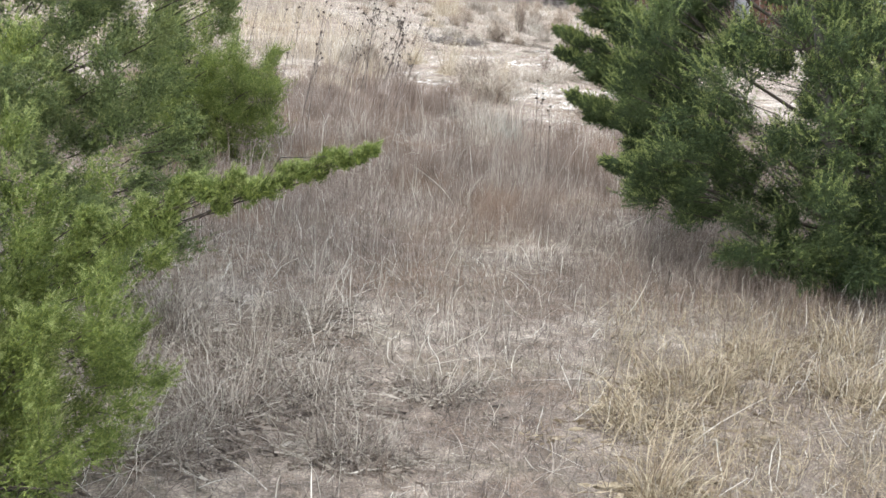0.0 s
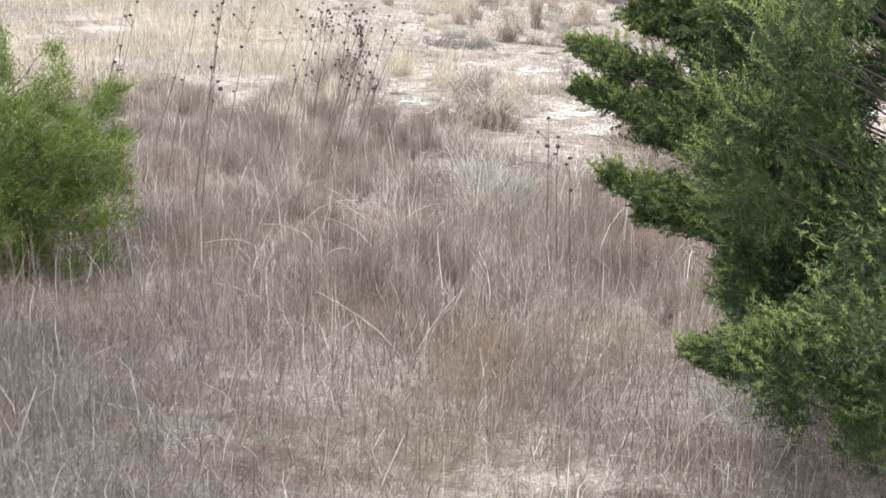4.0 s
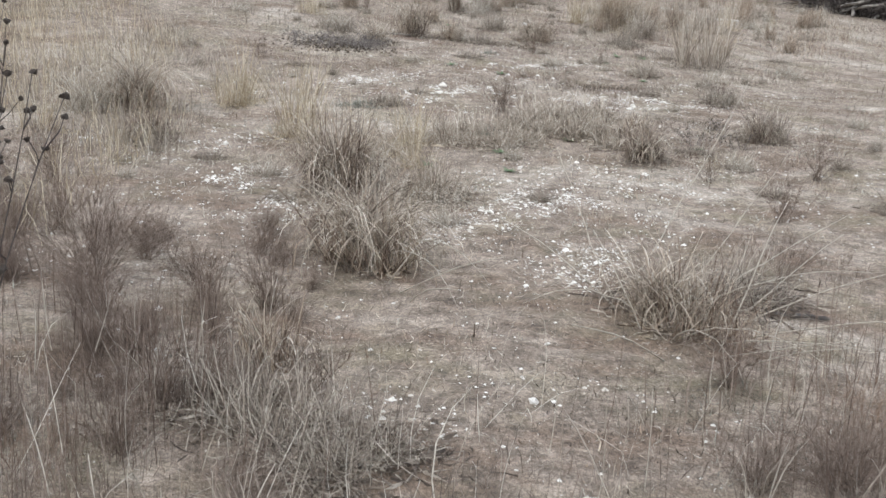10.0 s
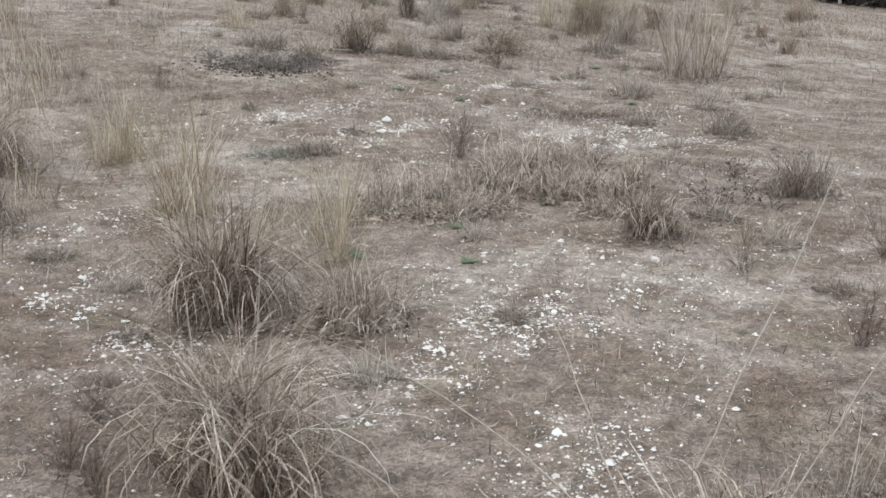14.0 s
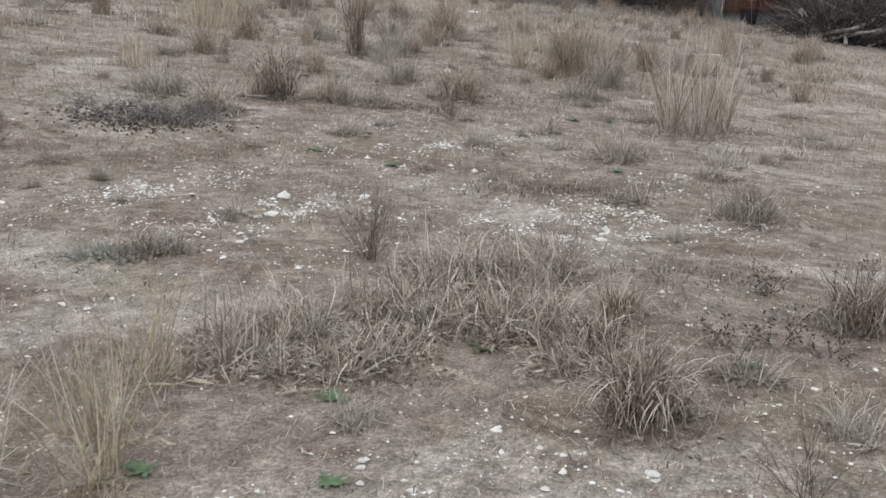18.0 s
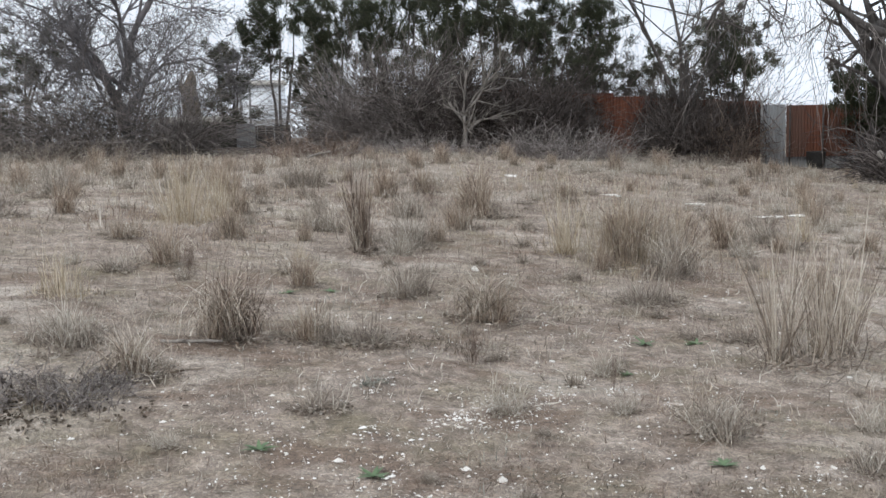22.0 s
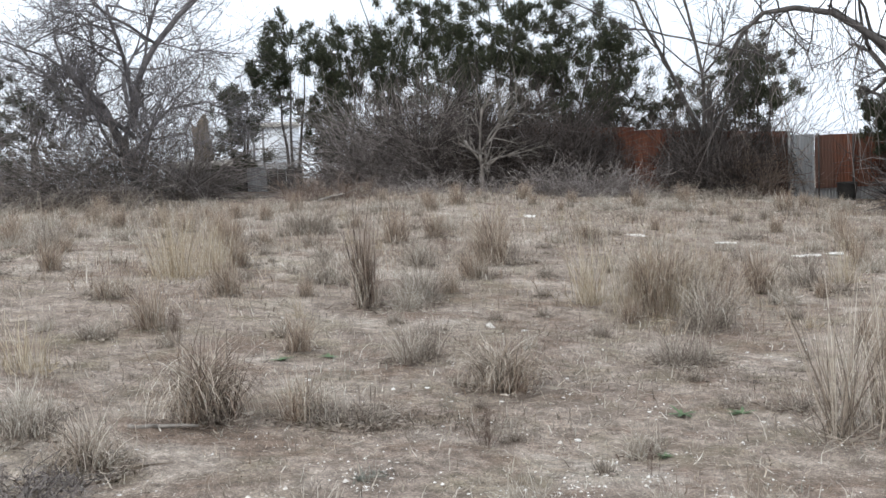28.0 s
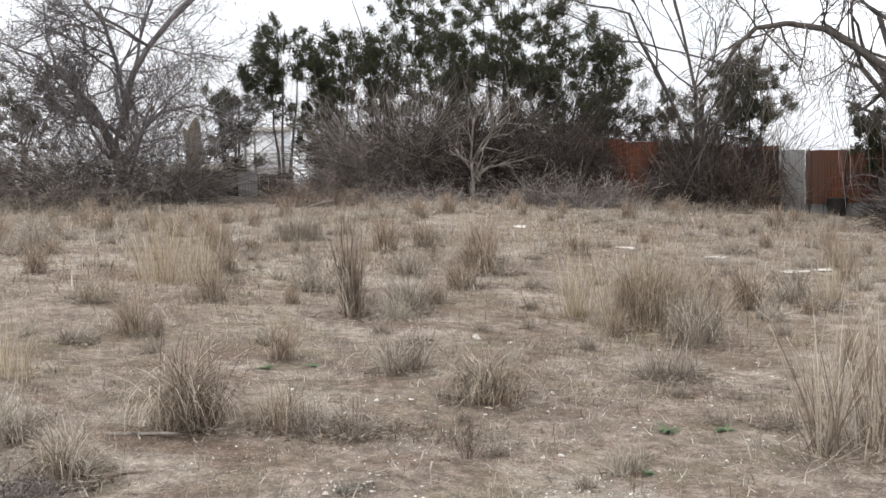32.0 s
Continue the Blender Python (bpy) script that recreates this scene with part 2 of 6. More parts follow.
TWIG = blade_material("dead_twigs", [(0.0, (0.1, 0.086, 0.08)), (0.5, (0.23, 0.203, 0.19)), (1.0, (0.43, 0.395, 0.37))], see=0.02)
REDTWIG = blade_material("reddish_twigs", [(0.0, (0.1, 0.07, 0.056)), (0.5, (0.21, 0.155, 0.125)), (1.0, (0.36, 0.295, 0.25))], see=0.02)
GREYTWIG = solid_material("grey_mesquite_bark", (0.09, 0.084, 0.087), (0.235, 0.222, 0.228), 9.0, 0.9, 0.5, squash=(1, 1, 0.3))
# Darker than TWIG, with the shade inside the fence brush put into the colour.
VINE = blade_material("dark_shaded_stems", [(0.0, (0.034, 0.028, 0.026)), (0.5, (0.078, 0.066, 0.061)), (1.0, (0.2, 0.172, 0.158))], see=0.02)
SEED = solid_material("dark_seed_heads", (0.025, 0.018, 0.014), (0.07, 0.052, 0.04), 90.0, 0.9, 0.8)
LIME = solid_material("limestone", (0.68, 0.65, 0.6), (0.86, 0.845, 0.81), 22.0, 0.9, 0.5, third=(0.6, 0.56, 0.5))
RUST = solid_material("rusted_tin", (0.085, 0.03, 0.018), (0.22, 0.082, 0.045), 3.0, 0.85, 0.35, 0.2, squash=(1.5, 1.5, 0.35), third=(0.13, 0.07, 0.052))
TIN = solid_material("weathered_grey_tin", (0.23, 0.245, 0.26), (0.38, 0.4, 0.415), 3.0, 0.6, 0.2, 0.3, squash=(1.5, 1.5, 0.35), third=(0.27, 0.275, 0.28))
DARKW = solid_material("dark_weathered_boards", (0.035, 0.032, 0.03), (0.09, 0.08, 0.075), 6.0, 0.9, 0.4, squash=(0.3, 1, 2))
BLACK = solid_material("black_rubber", (0.012, 0.012, 0.012), (0.035, 0.033, 0.03), 20.0, 0.7, 0.3)
WHITE = solid_material("white_siding", (0.62, 0.67, 0.72), (0.78, 0.81, 0.84), 1.5, 0.6, 0.05)
ROOF = solid_material("pale_roofing", (0.4, 0.38, 0.34), (0.6, 0.57, 0.52), 4.0, 0.85, 0.2)
TAN = solid_material("tan_dead_wood", (0.09, 0.072, 0.055), (0.24, 0.195, 0.145), 7.0, 0.9, 0.6, squash=(1, 1, 0.3))
WITHER = blade_material("withered_leaves", [(0.0, (0.05, 0.04, 0.032)), (1.0, (0.17, 0.135, 0.1))], see=0.1)
STEEL = solid_material("galvanised_post", (0.18, 0.18, 0.18), (0.34, 0.34, 0.34), 8.0, 0.6, 0.2, 0.5)


# ---- ground shape ----
def smooth(a, b, v):
    u = np.clip((v - a) / (b - a), 0, 1)
    return u * u * (3 - 2 * u)


def terrain(x, y):
    """Height of the ground: a faint rise away from the start that falls off towards the tin fence."""
    x, y = np.asarray(x, float), np.asarray(y, float)
    rise = 0.42 * smooth(-3, 24, y)
    tilt = -0.075 * np.clip(x, -4, 12) * smooth(1, 6, y)
    tilt = np.where(x < 0, tilt * (1 - smooth(11, 21, y)), tilt)
    return rise + tilt - 0.035 * np.maximum(y - 29, 0)


def knolls(x, y):
    """Small unevenness of the soil."""
    z = 0.02 * np.sin(1.7 * x + 0.6 * y) * np.sin(1.3 * y - 0.8 * x + 1.0) + 0.012 * np.sin(4.1 * x + 1.9) * np.sin(3.7 * y + 0.4 * x)
    return z + 0.006 * np.sin(11 * x + 3 * y) * np.sin(9.3 * y - 4 * x)


def ground_z(x, y):
    x, y = np.asarray(x, float), np.asarray(y, float)
    far = np.hypot(np.maximum(np.abs(x) - 12, 0), np.maximum(np.abs(y - 3) - 27, 0))
    return terrain(x, y) + knolls(x, y) * np.clip(1 - far / 10, 0, 1)


def gz(x, y):
    return float(ground_z(x, y))


# ---- mesh helpers ----
def mesh_from(name, verts, loops, sizes, material, smooth_faces=True):
    me = bpy.data.meshes.new(name)
    me.vertices.add(len(verts))
    me.vertices.foreach_set("co", np.asarray(verts, np.float32).ravel())
    me.loops.add(len(loops))
    me.loops.foreach_set("vertex_index", np.asarray(loops, np.int32))
    me.polygons.add(len(sizes))
    starts = np.concatenate([[0], np.cumsum(sizes)[:-1]]).astype(np.int32)
    me.polygons.foreach_set("loop_start", starts)
    me.polygons.foreach_set("use_smooth", np.full(len(sizes), smooth_faces))
    me.update(calc_edges=True)
    me.validate()
    me.materials.append(material)
    return me


def ribbons(base, head, height, width, lean, bend, segs=3, twist=None, kink=0.0, kink_at=0.5, swirl=0.0):
    """Blades: arrays of foot (n,3), compass heading, length, width, lean and bend in radians; kink breaks a blade over, swirl curls it sideways."""
    n = len(base)
    head, height, width, lean, bend, kink, kink_at, swirl = (np.broadcast_to(np.asarray(v, float), (n,)) for v in (head, height, width, lean, bend, kink, kink_at, swirl))
    turn = head + np.pi / 2 if twist is None else twist
    side = np.stack([np.cos(turn), np.sin(turn), 0 * head], -1)
    verts, pos = [], np.array(base, float)
    for k in range(segs + 1):
        f = k / segs
        w = (width * (1 - 0.7 * f * f))[:, None] * 0.5
        if k < segs:
            verts += [pos - side * w, pos + side * w]
        else:
            verts += [pos]
        g = f + 0.5 / segs
        hd = head + swirl * g
        ang = lean + bend * g ** 1.5 * 1.15 + kink * (g > kink_at)
        ahead = np.stack([np.cos(hd), np.sin(hd), 0 * hd], -1)
        pos = pos + (np.sin(ang)[:, None] * ahead + np.cos(ang)[:, None] * np.array([0, 0, 1.0])) * (height / segs)[:, None]
    per = 2 * segs + 1
    v = np.stack(verts, 1).reshape(-1, 3)
    quads = np.concatenate([[2 * k, 2 * k + 1, 2 * k + 3, 2 * k + 2] for k in range(segs - 1)] + [[2 * segs - 2, 2 * segs - 1, 2 * segs]])
    loops = (np.arange(n)[:, None] * per + quads[None]).ravel()
    sizes = np.tile([4] * (segs - 1) + [3], n)
    return v, loops, sizes


def free_ribbons(base, way, length, width, rng, droop=0.0, segs=2):
    """Blades along any direction way (n,3), such as needles and leaf sprays."""
    n = len(base)
    way = way / np.linalg.norm(way, axis=1, keepdims=True)
    side = np.cross(way, rng.normal(size=(n, 3)))
    side /= np.linalg.norm(side, axis=1, keepdims=True) + 1e-9
    length, width = np.broadcast_to(length, (n,))[:, None], np.broadcast_to(width, (n,))[:, None]
    verts = []
    for k in range(segs + 1):
        f = k / segs
        p = base + way * length * f - np.array([0, 0, 1.0]) * droop * length * f * f
        if k < segs:
            w = width * (0.7 if k == 0 else 1.0) * 0.5
            verts += [p - side * w, p + side * w]
        else:
            verts += [p]
    per = 2 * segs + 1
    v = np.stack(verts, 1).reshape(-1, 3)
    quads = np.concatenate([[2 * k, 2 * k + 1, 2 * k + 3, 2 * k + 2] for k in range(segs - 1)] + [[2 * segs - 2, 2 * segs - 1, 2 * segs]])
    return v, (np.arange(n)[:, None] * per + quads[None]).ravel(), np.tile([4] * (segs - 1) + [3], n)


def tubes(lines, sides=5):
    """Tubes along lines: each a list of (point, radius)."""
    verts, loops, sizes, at = [], [], [], 0
    ring = np.arange(sides) * 2 * np.pi / sides
    for line in lines:
        pts = np.array([p for p, _ in line], float)
        rad = np.array([r for _, r in line], float)
        tan = np.gradient(pts, axis=0)
        tan /= np.linalg.norm(tan, axis=1, keepdims=True) + 1e-9
        ref = np.array([0.31, 0.17, 1.0]) if abs(tan[0][2]) < 0.8 else np.array([1.0, 0.2, 0.1])
        u = np.cross(tan, ref)
        u /= np.linalg.norm(u, axis=1, keepdims=True) + 1e-9
        w = np.cross(tan, u)
        rings = pts[:, None] + rad[:, None, None] * (np.cos(ring)[None, :, None] * u[:, None] + np.sin(ring)[None, :, None] * w[:, None])
        verts.append(rings.reshape(-1, 3))
        m = len(pts)
        i = np.arange(m - 1)[:, None] * sides + np.arange(sides)[None]
        j = np.arange(m - 1)[:, None] * sides + (np.arange(sides)[None] + 1) % sides
        quad = np.stack([i, j, j + sides, i + sides], -1).reshape(-1, 4) + at
        loops.append(quad.ravel())
        sizes.append(np.full(len(quad), 4))
        loops.append(np.arange(sides)[::-1] + at)
        loops.append(np.arange(sides) + at + (m - 1) * sides)
        sizes.append(np.array([sides, sides]))
        at += m * sides
    return np.concatenate(verts), np.concatenate(loops), np.concatenate(sizes)


def part(name, geo, material, parent, label=""):
    """Links one mesh under a thing or a part."""
    me = geo if isinstance(geo, bpy.types.Mesh) else mesh_from(name, *geo, material)
    ob = new(name, me)
    ob.parent = parent
    if label:
        ob["label"] = label
    return ob


def thing(name, x, y, label, category, group="", z=None, turn=0.0):
    ob = new(name)
    ob.matrix_basis = pose(x, y, gz(x, y) if z is None else z, 0, 0, turn)
    return tagged(ob, label, category, group)


def box_geo(x0, y0, z0, x1, y1, z1):
    v = np.array([(x, y, z) for x in (x0, x1) for y in (y0, y1) for z in (z0, z1)], float)
    q = np.array([0, 1, 3, 2, 4, 6, 7, 5, 0, 4, 5, 1, 2, 3, 7, 6, 0, 2, 6, 4, 1, 5, 7, 3])
    return v, q, np.full(6, 4)


# ---- the ground, one sheet to the horizon ----
def ground():
    near_x = np.arange(-9, 9.01, 0.12)
    xs = np.concatenate([-np.geomspace(900, 9.3, 34), near_x, np.geomspace(9.3, 900, 34)])
    ys = np.concatenate([-18.5 - np.geomspace(900, 0.3, 34), np.arange(-18.5, 14, 0.12), np.arange(14, 30, 0.2), 30 + np.geomspace(0.3, 900, 34)])
    gx, gy = np.meshgrid(xs, ys)
    rng = np.random.default_rng(3)
    z = ground_z(gx, gy) + rng.normal(size=gx.shape) * 0.0025
    v = np.stack([gx, gy, z], -1).reshape(-1, 3)
    nx, ny = len(xs), len(ys)
    i = (np.arange(ny - 1)[:, None] * nx + np.arange(nx - 1)[None]).ravel()
    loops = np.stack([i, i + 1, i + nx + 1, i + nx], -1).ravel()
    ob = new("ground", mesh_from("ground", v, loops, np.full(len(i), 4), GROUND))
    tagged(ob, "stony grey-brown soil with pale limestone chips and moss", "ground", kind="structure")


ground()


# ---- meadow grass as stuff ----
def scatter(rng, n, x0, x1, y0, y1):
    return rng.uniform(x0, x1, n), rng.uniform(y0, y1, n)


def meadow(name, label, material, xs, ys, rng, hmin, hmax, wid, lean=0.35, bend=0.7, segs=3, lie=0.0, kink=0.15):
    n = len(xs)
    base = np.stack([xs, ys, ground_z(xs, ys) - 0.006], -1)
    ln = np.abs(rng.normal(0, lean, n))
    flat = rng.random(n) < lie
    ln = np.where(flat, rng.uniform(1.15, 1.52, n), ln)
    bd = np.where(flat, rng.normal(0, 0.25, n), rng.normal(0, bend, n))
    kk = np.where((rng.random(n) < kink) & ~flat, rng.uniform(0.6, 1.8, n), 0)
    geo = ribbons(base, rng.uniform(0, 2 * np.pi, n), rng.uniform(hmin, hmax, n), rng.uniform(0.6, 1.5, n) * wid, ln, bd, segs, rng.uniform(0, 2 * np.pi, n), kk, rng.uniform(0.3, 0.8, n), rng.normal(0, 0.9, n))
    geo[0][:, 2] = np.maximum(geo[0][:, 2], ground_z(geo[0][:, 0], geo[0][:, 1]) + 0.003)
    ob = new(name, mesh_from(name, *geo, material))
    return tagged(ob, label, "grass", kind="stuff")


def waves(x, y, a, b, c=0.0):
    return np.sin(a * x + 0.3 * b * y + c) * np.sin(b * y + 0.4 * a * x + 2 * c) + 0.5 * np.sin(2.3 * a * x - 1.1 * b * y + 3 * c)


def edge_at(x):
    """How far ahead the tall meadow reaches."""
    return np.interp(x, (-5, -3.2, -2.4, -1.75, -0.9, -0.2, 0.5, 2.5), (-0.8, -3.2, -4.5, -5.0, -5.3, -4.7, -4.1, -3.6)) + 0.35 * np.sin(5 * x)


def fields():
    rng = np.random.default_rng(11)
    # tall brown meadow where the walk begins, thinning out ahead
    x, y = scatter(rng, 420000, -6.2, 3.2, -12.6, -0.4)
    edge = edge_at(x)
    dens = smooth(0.5, -1.0, y - edge) * smooth(-12.6, -10.6, y) * (0.75 + 0.35 * waves(x, y, 2.1, 1.7, 1.0))
    keep = rng.random(len(x)) < dens
    x, y = x[keep], y[keep]
    hi = smooth(-3.5, -7.5, y)
    for a, b, lo, top in ((-99, -10.5, 0.06, 0.27), (-10.5, -7.5, 0.1, 0.36), (-7.5, -5.5, 0.08, 0.32), (-5.5, 0, 0.05, 0.24)):
        k = (y >= a) & (y < b)
        meadow("meadow_grass", "tall dense dry brown meadow grass", TALLB, x[k], y[k], rng, lo, lo + (top - lo) * np.clip(0.65 + 0.42 * waves(x[k], y[k], 4.6, 4.2, 0.6) + 0.2 * waves(x[k], y[k], 1.7, 1.5, 2.1), 0.15, 1.35), 0.0026, 0.55, 1.4, 2, kink=0.4)
    x, y = scatter(rng, 19000, -5.0, 3.0, -13.0, -5.5)
    k = rng.random(len(x)) < 0.5 + 0.5 * waves(x, y, 1.6, 1.5, 2.0)
    meadow("bleached_grass", "bleached dead grass between brown stems", PALEB, x[k], y[k], rng, 0.1, 0.32, 0.0026, 0.7, 1.8, kink=0.5)
    x, y = scatter(rng, 36000, -11.0, -2.6, -3.2, 11.0)
    k = (x < -2.9 - 0.42 * np.maximum(y - 2, 0)) & (waves(x, y, 1.1, 0.9, 0.5) + rng.normal(0, 0.4, len(x)) > -0.1)
    meadow("straw_field", "pale straw-coloured dry grass in drifts", STRAW, x[k], y[k], rng, 0.1, 0.42, 0.0042, 0.4, 0.9, 2)
    x, y = scatter(rng, 50000, -11.0, -2.4, -3.2, 11.0)
    k = (x < -2.7 - 0.42 * np.maximum(y - 2, 0)) & (waves(x, y, 0.9, 1.2, 2.5) + rng.normal(0, 0.4, len(x)) > 0.0)
    meadow("grey_field", "grey-brown dry grass beside the straw", GREYB, x[k], y[k], rng, 0.08, 0.36, 0.0042, 0.5, 1.2, 2)
    x, y = scatter(rng, 6500, -4.6, 2.4, -9.4, -3.6)
    k = (y < edge_at(x) + 0.7) & (waves(x, y, 1.3, 1.1, 0.9) + rng.normal(0, 0.5, len(x)) > -0.1)
    meadow("tall_stems", "thin upright dry stems over the brown grass", REDTWIG, x[k], y[k], rng, 0.25, 0.55, 0.0026, 0.16, 0.35, 3, kink=0.08)
    x, y = scatter(rng, 1600, -4.6, 2.0, -9.5, -3.8)
    k = y < edge_at(x) + 0.6
    meadow("pale_stems", "thin pale bent stems over the brown grass", PALEB, x[k], y[k], rng, 0.2, 0.45, 0.0032, 0.35, 0.7, 4, kink=0.35)
    # the trodden start: thatch lying flat, loose tufts, golden swirls
    x, y = scatter(rng, 60000, -3.8, 2.2, -16.6, -10.8)
    meadow("fallen_thatch", "flattened grey-brown thatch on the soil", THATCH, x, y, rng, 0.05, 0.2, 0.003, 0.9, 2.2, lie=0.7)
    x, y = scatter(rng, 26000, -3.8, 2.2, -16.6, -10.8)
    k = rng.random(len(x)) < 0.5 + 0.5 * waves(x, y, 2.6, 2.3, 0.4)
    meadow("loose_brown_grass", "loose brown grass standing in thin tufts", TALLB, x[k], y[k], rng, 0.05, 0.18, 0.0026, 0.7, 1.6, lie=0.3)
    x, y = scatter(rng, 8500, -3.8, 2.0, -16.4, -10.8)
    k = rng.random(len(x)) < 0.4 + 0.5 * waves(x, y, 2.2, 2.0, 1.4)
    meadow("fallen_pale_grass", "pale broken grass stems lying crosswise", PALEB, x[k], y[k], rng, 0.1, 0.36, 0.004, 0.9, 1.2, lie=0.6, kink=0.4)
    x, y = scatter(rng, 13000, -1.2, 1.8, -14.6, -11.6)
    k = rng.random(len(x)) < smooth(-0.1, 0.5, x + 0.35 * waves(x, y, 2.6, 2.8, 0.2) + 1.0)
    meadow("golden_grass", "golden straw-coloured grass in loose swirls", GOLD, x[k], y[k], rng, 0.08, 0.26, 0.003, 1.0, 2.6, lie=0.55, kink=0.35)
    # short stubble and litter over the open lot
    x, y = scatter(rng, 48000, -4.4, 4.2, -7.0, 5.0)
    k = waves(x, y, 1.9, 1.4) + rng.normal(0, 0.35, len(x)) > 0.0
    meadow("grass_stubble", "short grey-brown stubble on bare soil", GREYB, x[k], y[k], rng, 0.015, 0.085, 0.0032, 0.7, 1.2, 2, lie=0.3)
    x, y = scatter(rng, 30000, -4.4, 4.2, -7.0, 6.0)
    k = waves(x, y, 1.4, 1.9, 0.8) + rng.normal(0, 0.4, len(x)) > -0.1
    meadow("pale_litter", "bits of pale dead grass lying on the soil", PALEB, x[k], y[k], rng, 0.012, 0.055, 0.0036, 0.6, 0.9, 2, lie=0.7)
    x, y = scatter(rng, 50000, -4.4, 4.2, -7.0, 7.0)
    k = waves(x, y, 2.4, 2.0, 1.8) + rng.normal(0, 0.4, len(x)) > 0.2
    meadow("brown_litter", "dark brown leaf litter and stubble", BROWN, x[k], y[k], rng, 0.02, 0.075, 0.005, 0.6, 0.5, 2, lie=0.7)
    for mat, name, c in ((PALEB, "straw_crumbs", 0.3), (GREYB, "grass_crumbs", 1.7), (BROWN, "brown_crumbs", 2.9)):
        x, y = scatter(rng, 48000, -3.6, 3.6, -6.5, 9.5)
        k = waves(x, y, 3.1, 2.7, c) + 0.6 * waves(x, y, 8.0, 7.0, c) + rng.normal(0, 0.5, len(x)) > -0.1
        meadow(name, "tiny curled bits of dead grass strewn on the soil", mat, x[k], y[k], rng, 0.008, 0.036, 0.0022, 0.9, 2.0, 2, lie=0.45)
    x, y = scatter(rng, 80000, -10, 9, 4.6, 24.5)
    k = waves(x, y, 0.9, 0.8) + rng.normal(0, 0.5, len(x)) > -0.1
    meadow("far_stubble", "short dry stubble over the open lot", GREYB, x[k], y[k], rng, 0.03, 0.12, 0.006, 0.6, 1.2, 2, lie=0.3)
    x, y = scatter(rng, 36000, -10, 9, 4.6, 24.5)
    k = waves(x, y, 1.1, 1.0, 2.2) + rng.normal(0, 0.5, len(x)) > 0.0
    meadow("far_pale_litter", "pale dead grass lying over the open lot", PALEB, x[k], y[k], rng, 0.03, 0.11, 0.006, 0.6, 1.0, 2, lie=0.35)
    x, y = scatter(rng, 26000, -11, 8, 9.5, 24.5)
    k = (smooth(8, 15, y - 0.2 * np.abs(x)) > rng.random(len(x)) * 1.2) & (waves(x, y, 0.8, 0.9, 0.9) + rng.normal(0, 0.5, len(x)) > -0.2)
    meadow("far_pale_grass", "pale dry grass towards the fence", PALEB, x[k], y[k], rng, 0.05, 0.2, 0.008, 0.6, 1.4, 2, lie=0.2)
    x, y = scatter(rng, 40000, -11, 8, 8.5, 24.5)
    k = waves(x, y, 1.3, 1.1, 1.9) + rng.normal(0, 0.3, len(x)) > 0.35
    meadow("far_brown_grass", "brown dry grass in drifts across the lot", BROWN, x[k], y[k], rng, 0.05, 0.2, 0.0065, 0.6, 1.8, 3)
    x, y = scatter(rng, 22000, -3.8, 3.8, -6.0, 7.5)
    k = waves(x, y, 2.6, 2.2, 1.3) > 0.75
    meadow("sage_stubble", "grey-green low grass in patches", SAGE, x[k], y[k], rng, 0.02, 0.08, 0.004, 0.6, 0.9, 2, lie=0.4)


fields()


# ---- bunchgrass clumps ----
# name, label, blade material, lean, bend, share of broken blades, blades per size, stalk material, stalks
KINDS = {
    "brown": ("bunchgrass_clump", "brown dry bunchgrass clump with drooping blades", BROWN, 0.2, 0.55, 0.3, 360, PALEB, 8),
    "upright": ("bunchgrass_clump", "tall narrow reddish-brown bunchgrass clump standing upright", DARKB, 0.06, 0.3, 0.5, 560, PALEB, 9),
    "straw": ("straw_grass_clump", "straw-yellow grass clump with long upright stalks", STRAW, 0.22, 0.35, 0.15, 80, PALEB, 12),
    "grey": ("grass_clump", "weathered grey-brown grass clump on stony soil", GREYB, 0.4, 0.9, 0.4, 330, PALEB, 6),
    "pale": ("grass_clump", "pale bleached curly grass clump", PALEB, 0.5, 1.6, 0.4, 300, PALEB, 5),
    "flat": ("flattened_grass_clump", "flattened dry grass clump with broken blades", GREYB, 1.0, 0.7, 0.4, 260, PALEB, 8),
    "fan": ("bunchgrass_clump", "grey-brown bunchgrass clump with pale broken stalks fanning out", BROWN, 0.55, 0.9, 0.45, 230, PALEB, 20),
    "curly": ("grass_clump", "low curly tan grass clump with broad bleached blades", CURLB, 0.85, 3.2, 0.3, 430, CURLB, 6),
    "mop": ("grass_clump", "dark brown grass clump of long hanging blades", DARKB, 0.3, 0.9, 0.4, 300, CURLB, 8),
    "weep": ("bunchgrass_clump", "brown bunchgrass clump with long pale blades hanging over to the ground", BROWN, 0.4, 2.2, 0.5, 150, PALEB, 6),
    "sage": ("grass_clump", "low grey-green clump of long thin blades", SAGE, 0.9, 0.7, 0.2, 170, SAGE, 3),
    "stalky": ("straw_grass_clump", "sparse pale straw clump of long stiff stalks", CURLB, 0.3, 0.3, 0.12, 48, CURLB, 8),
    "golden": ("golden_grass_tuft", "golden dry grass tuft with long arching blades", GOLD, 0.85, 1.9, 0.4, 260, STRAW, 10),
    "tangle": ("grass_tangle", "grey tangle of long bent dead grass stems", GREYB, 1.05, 1.2, 0.65, 300, PALEB, 14),
}
# share of blades that rise and then fold over to hang, and their material
HANG = {"brown": (0.75, CURLB), "upright": (0.3, CURLB), "fan": (0.9, CURLB), "mop": (1.1, CURLB), "weep": (3.6, CURLB), "grey": (0.3, PALEB)}


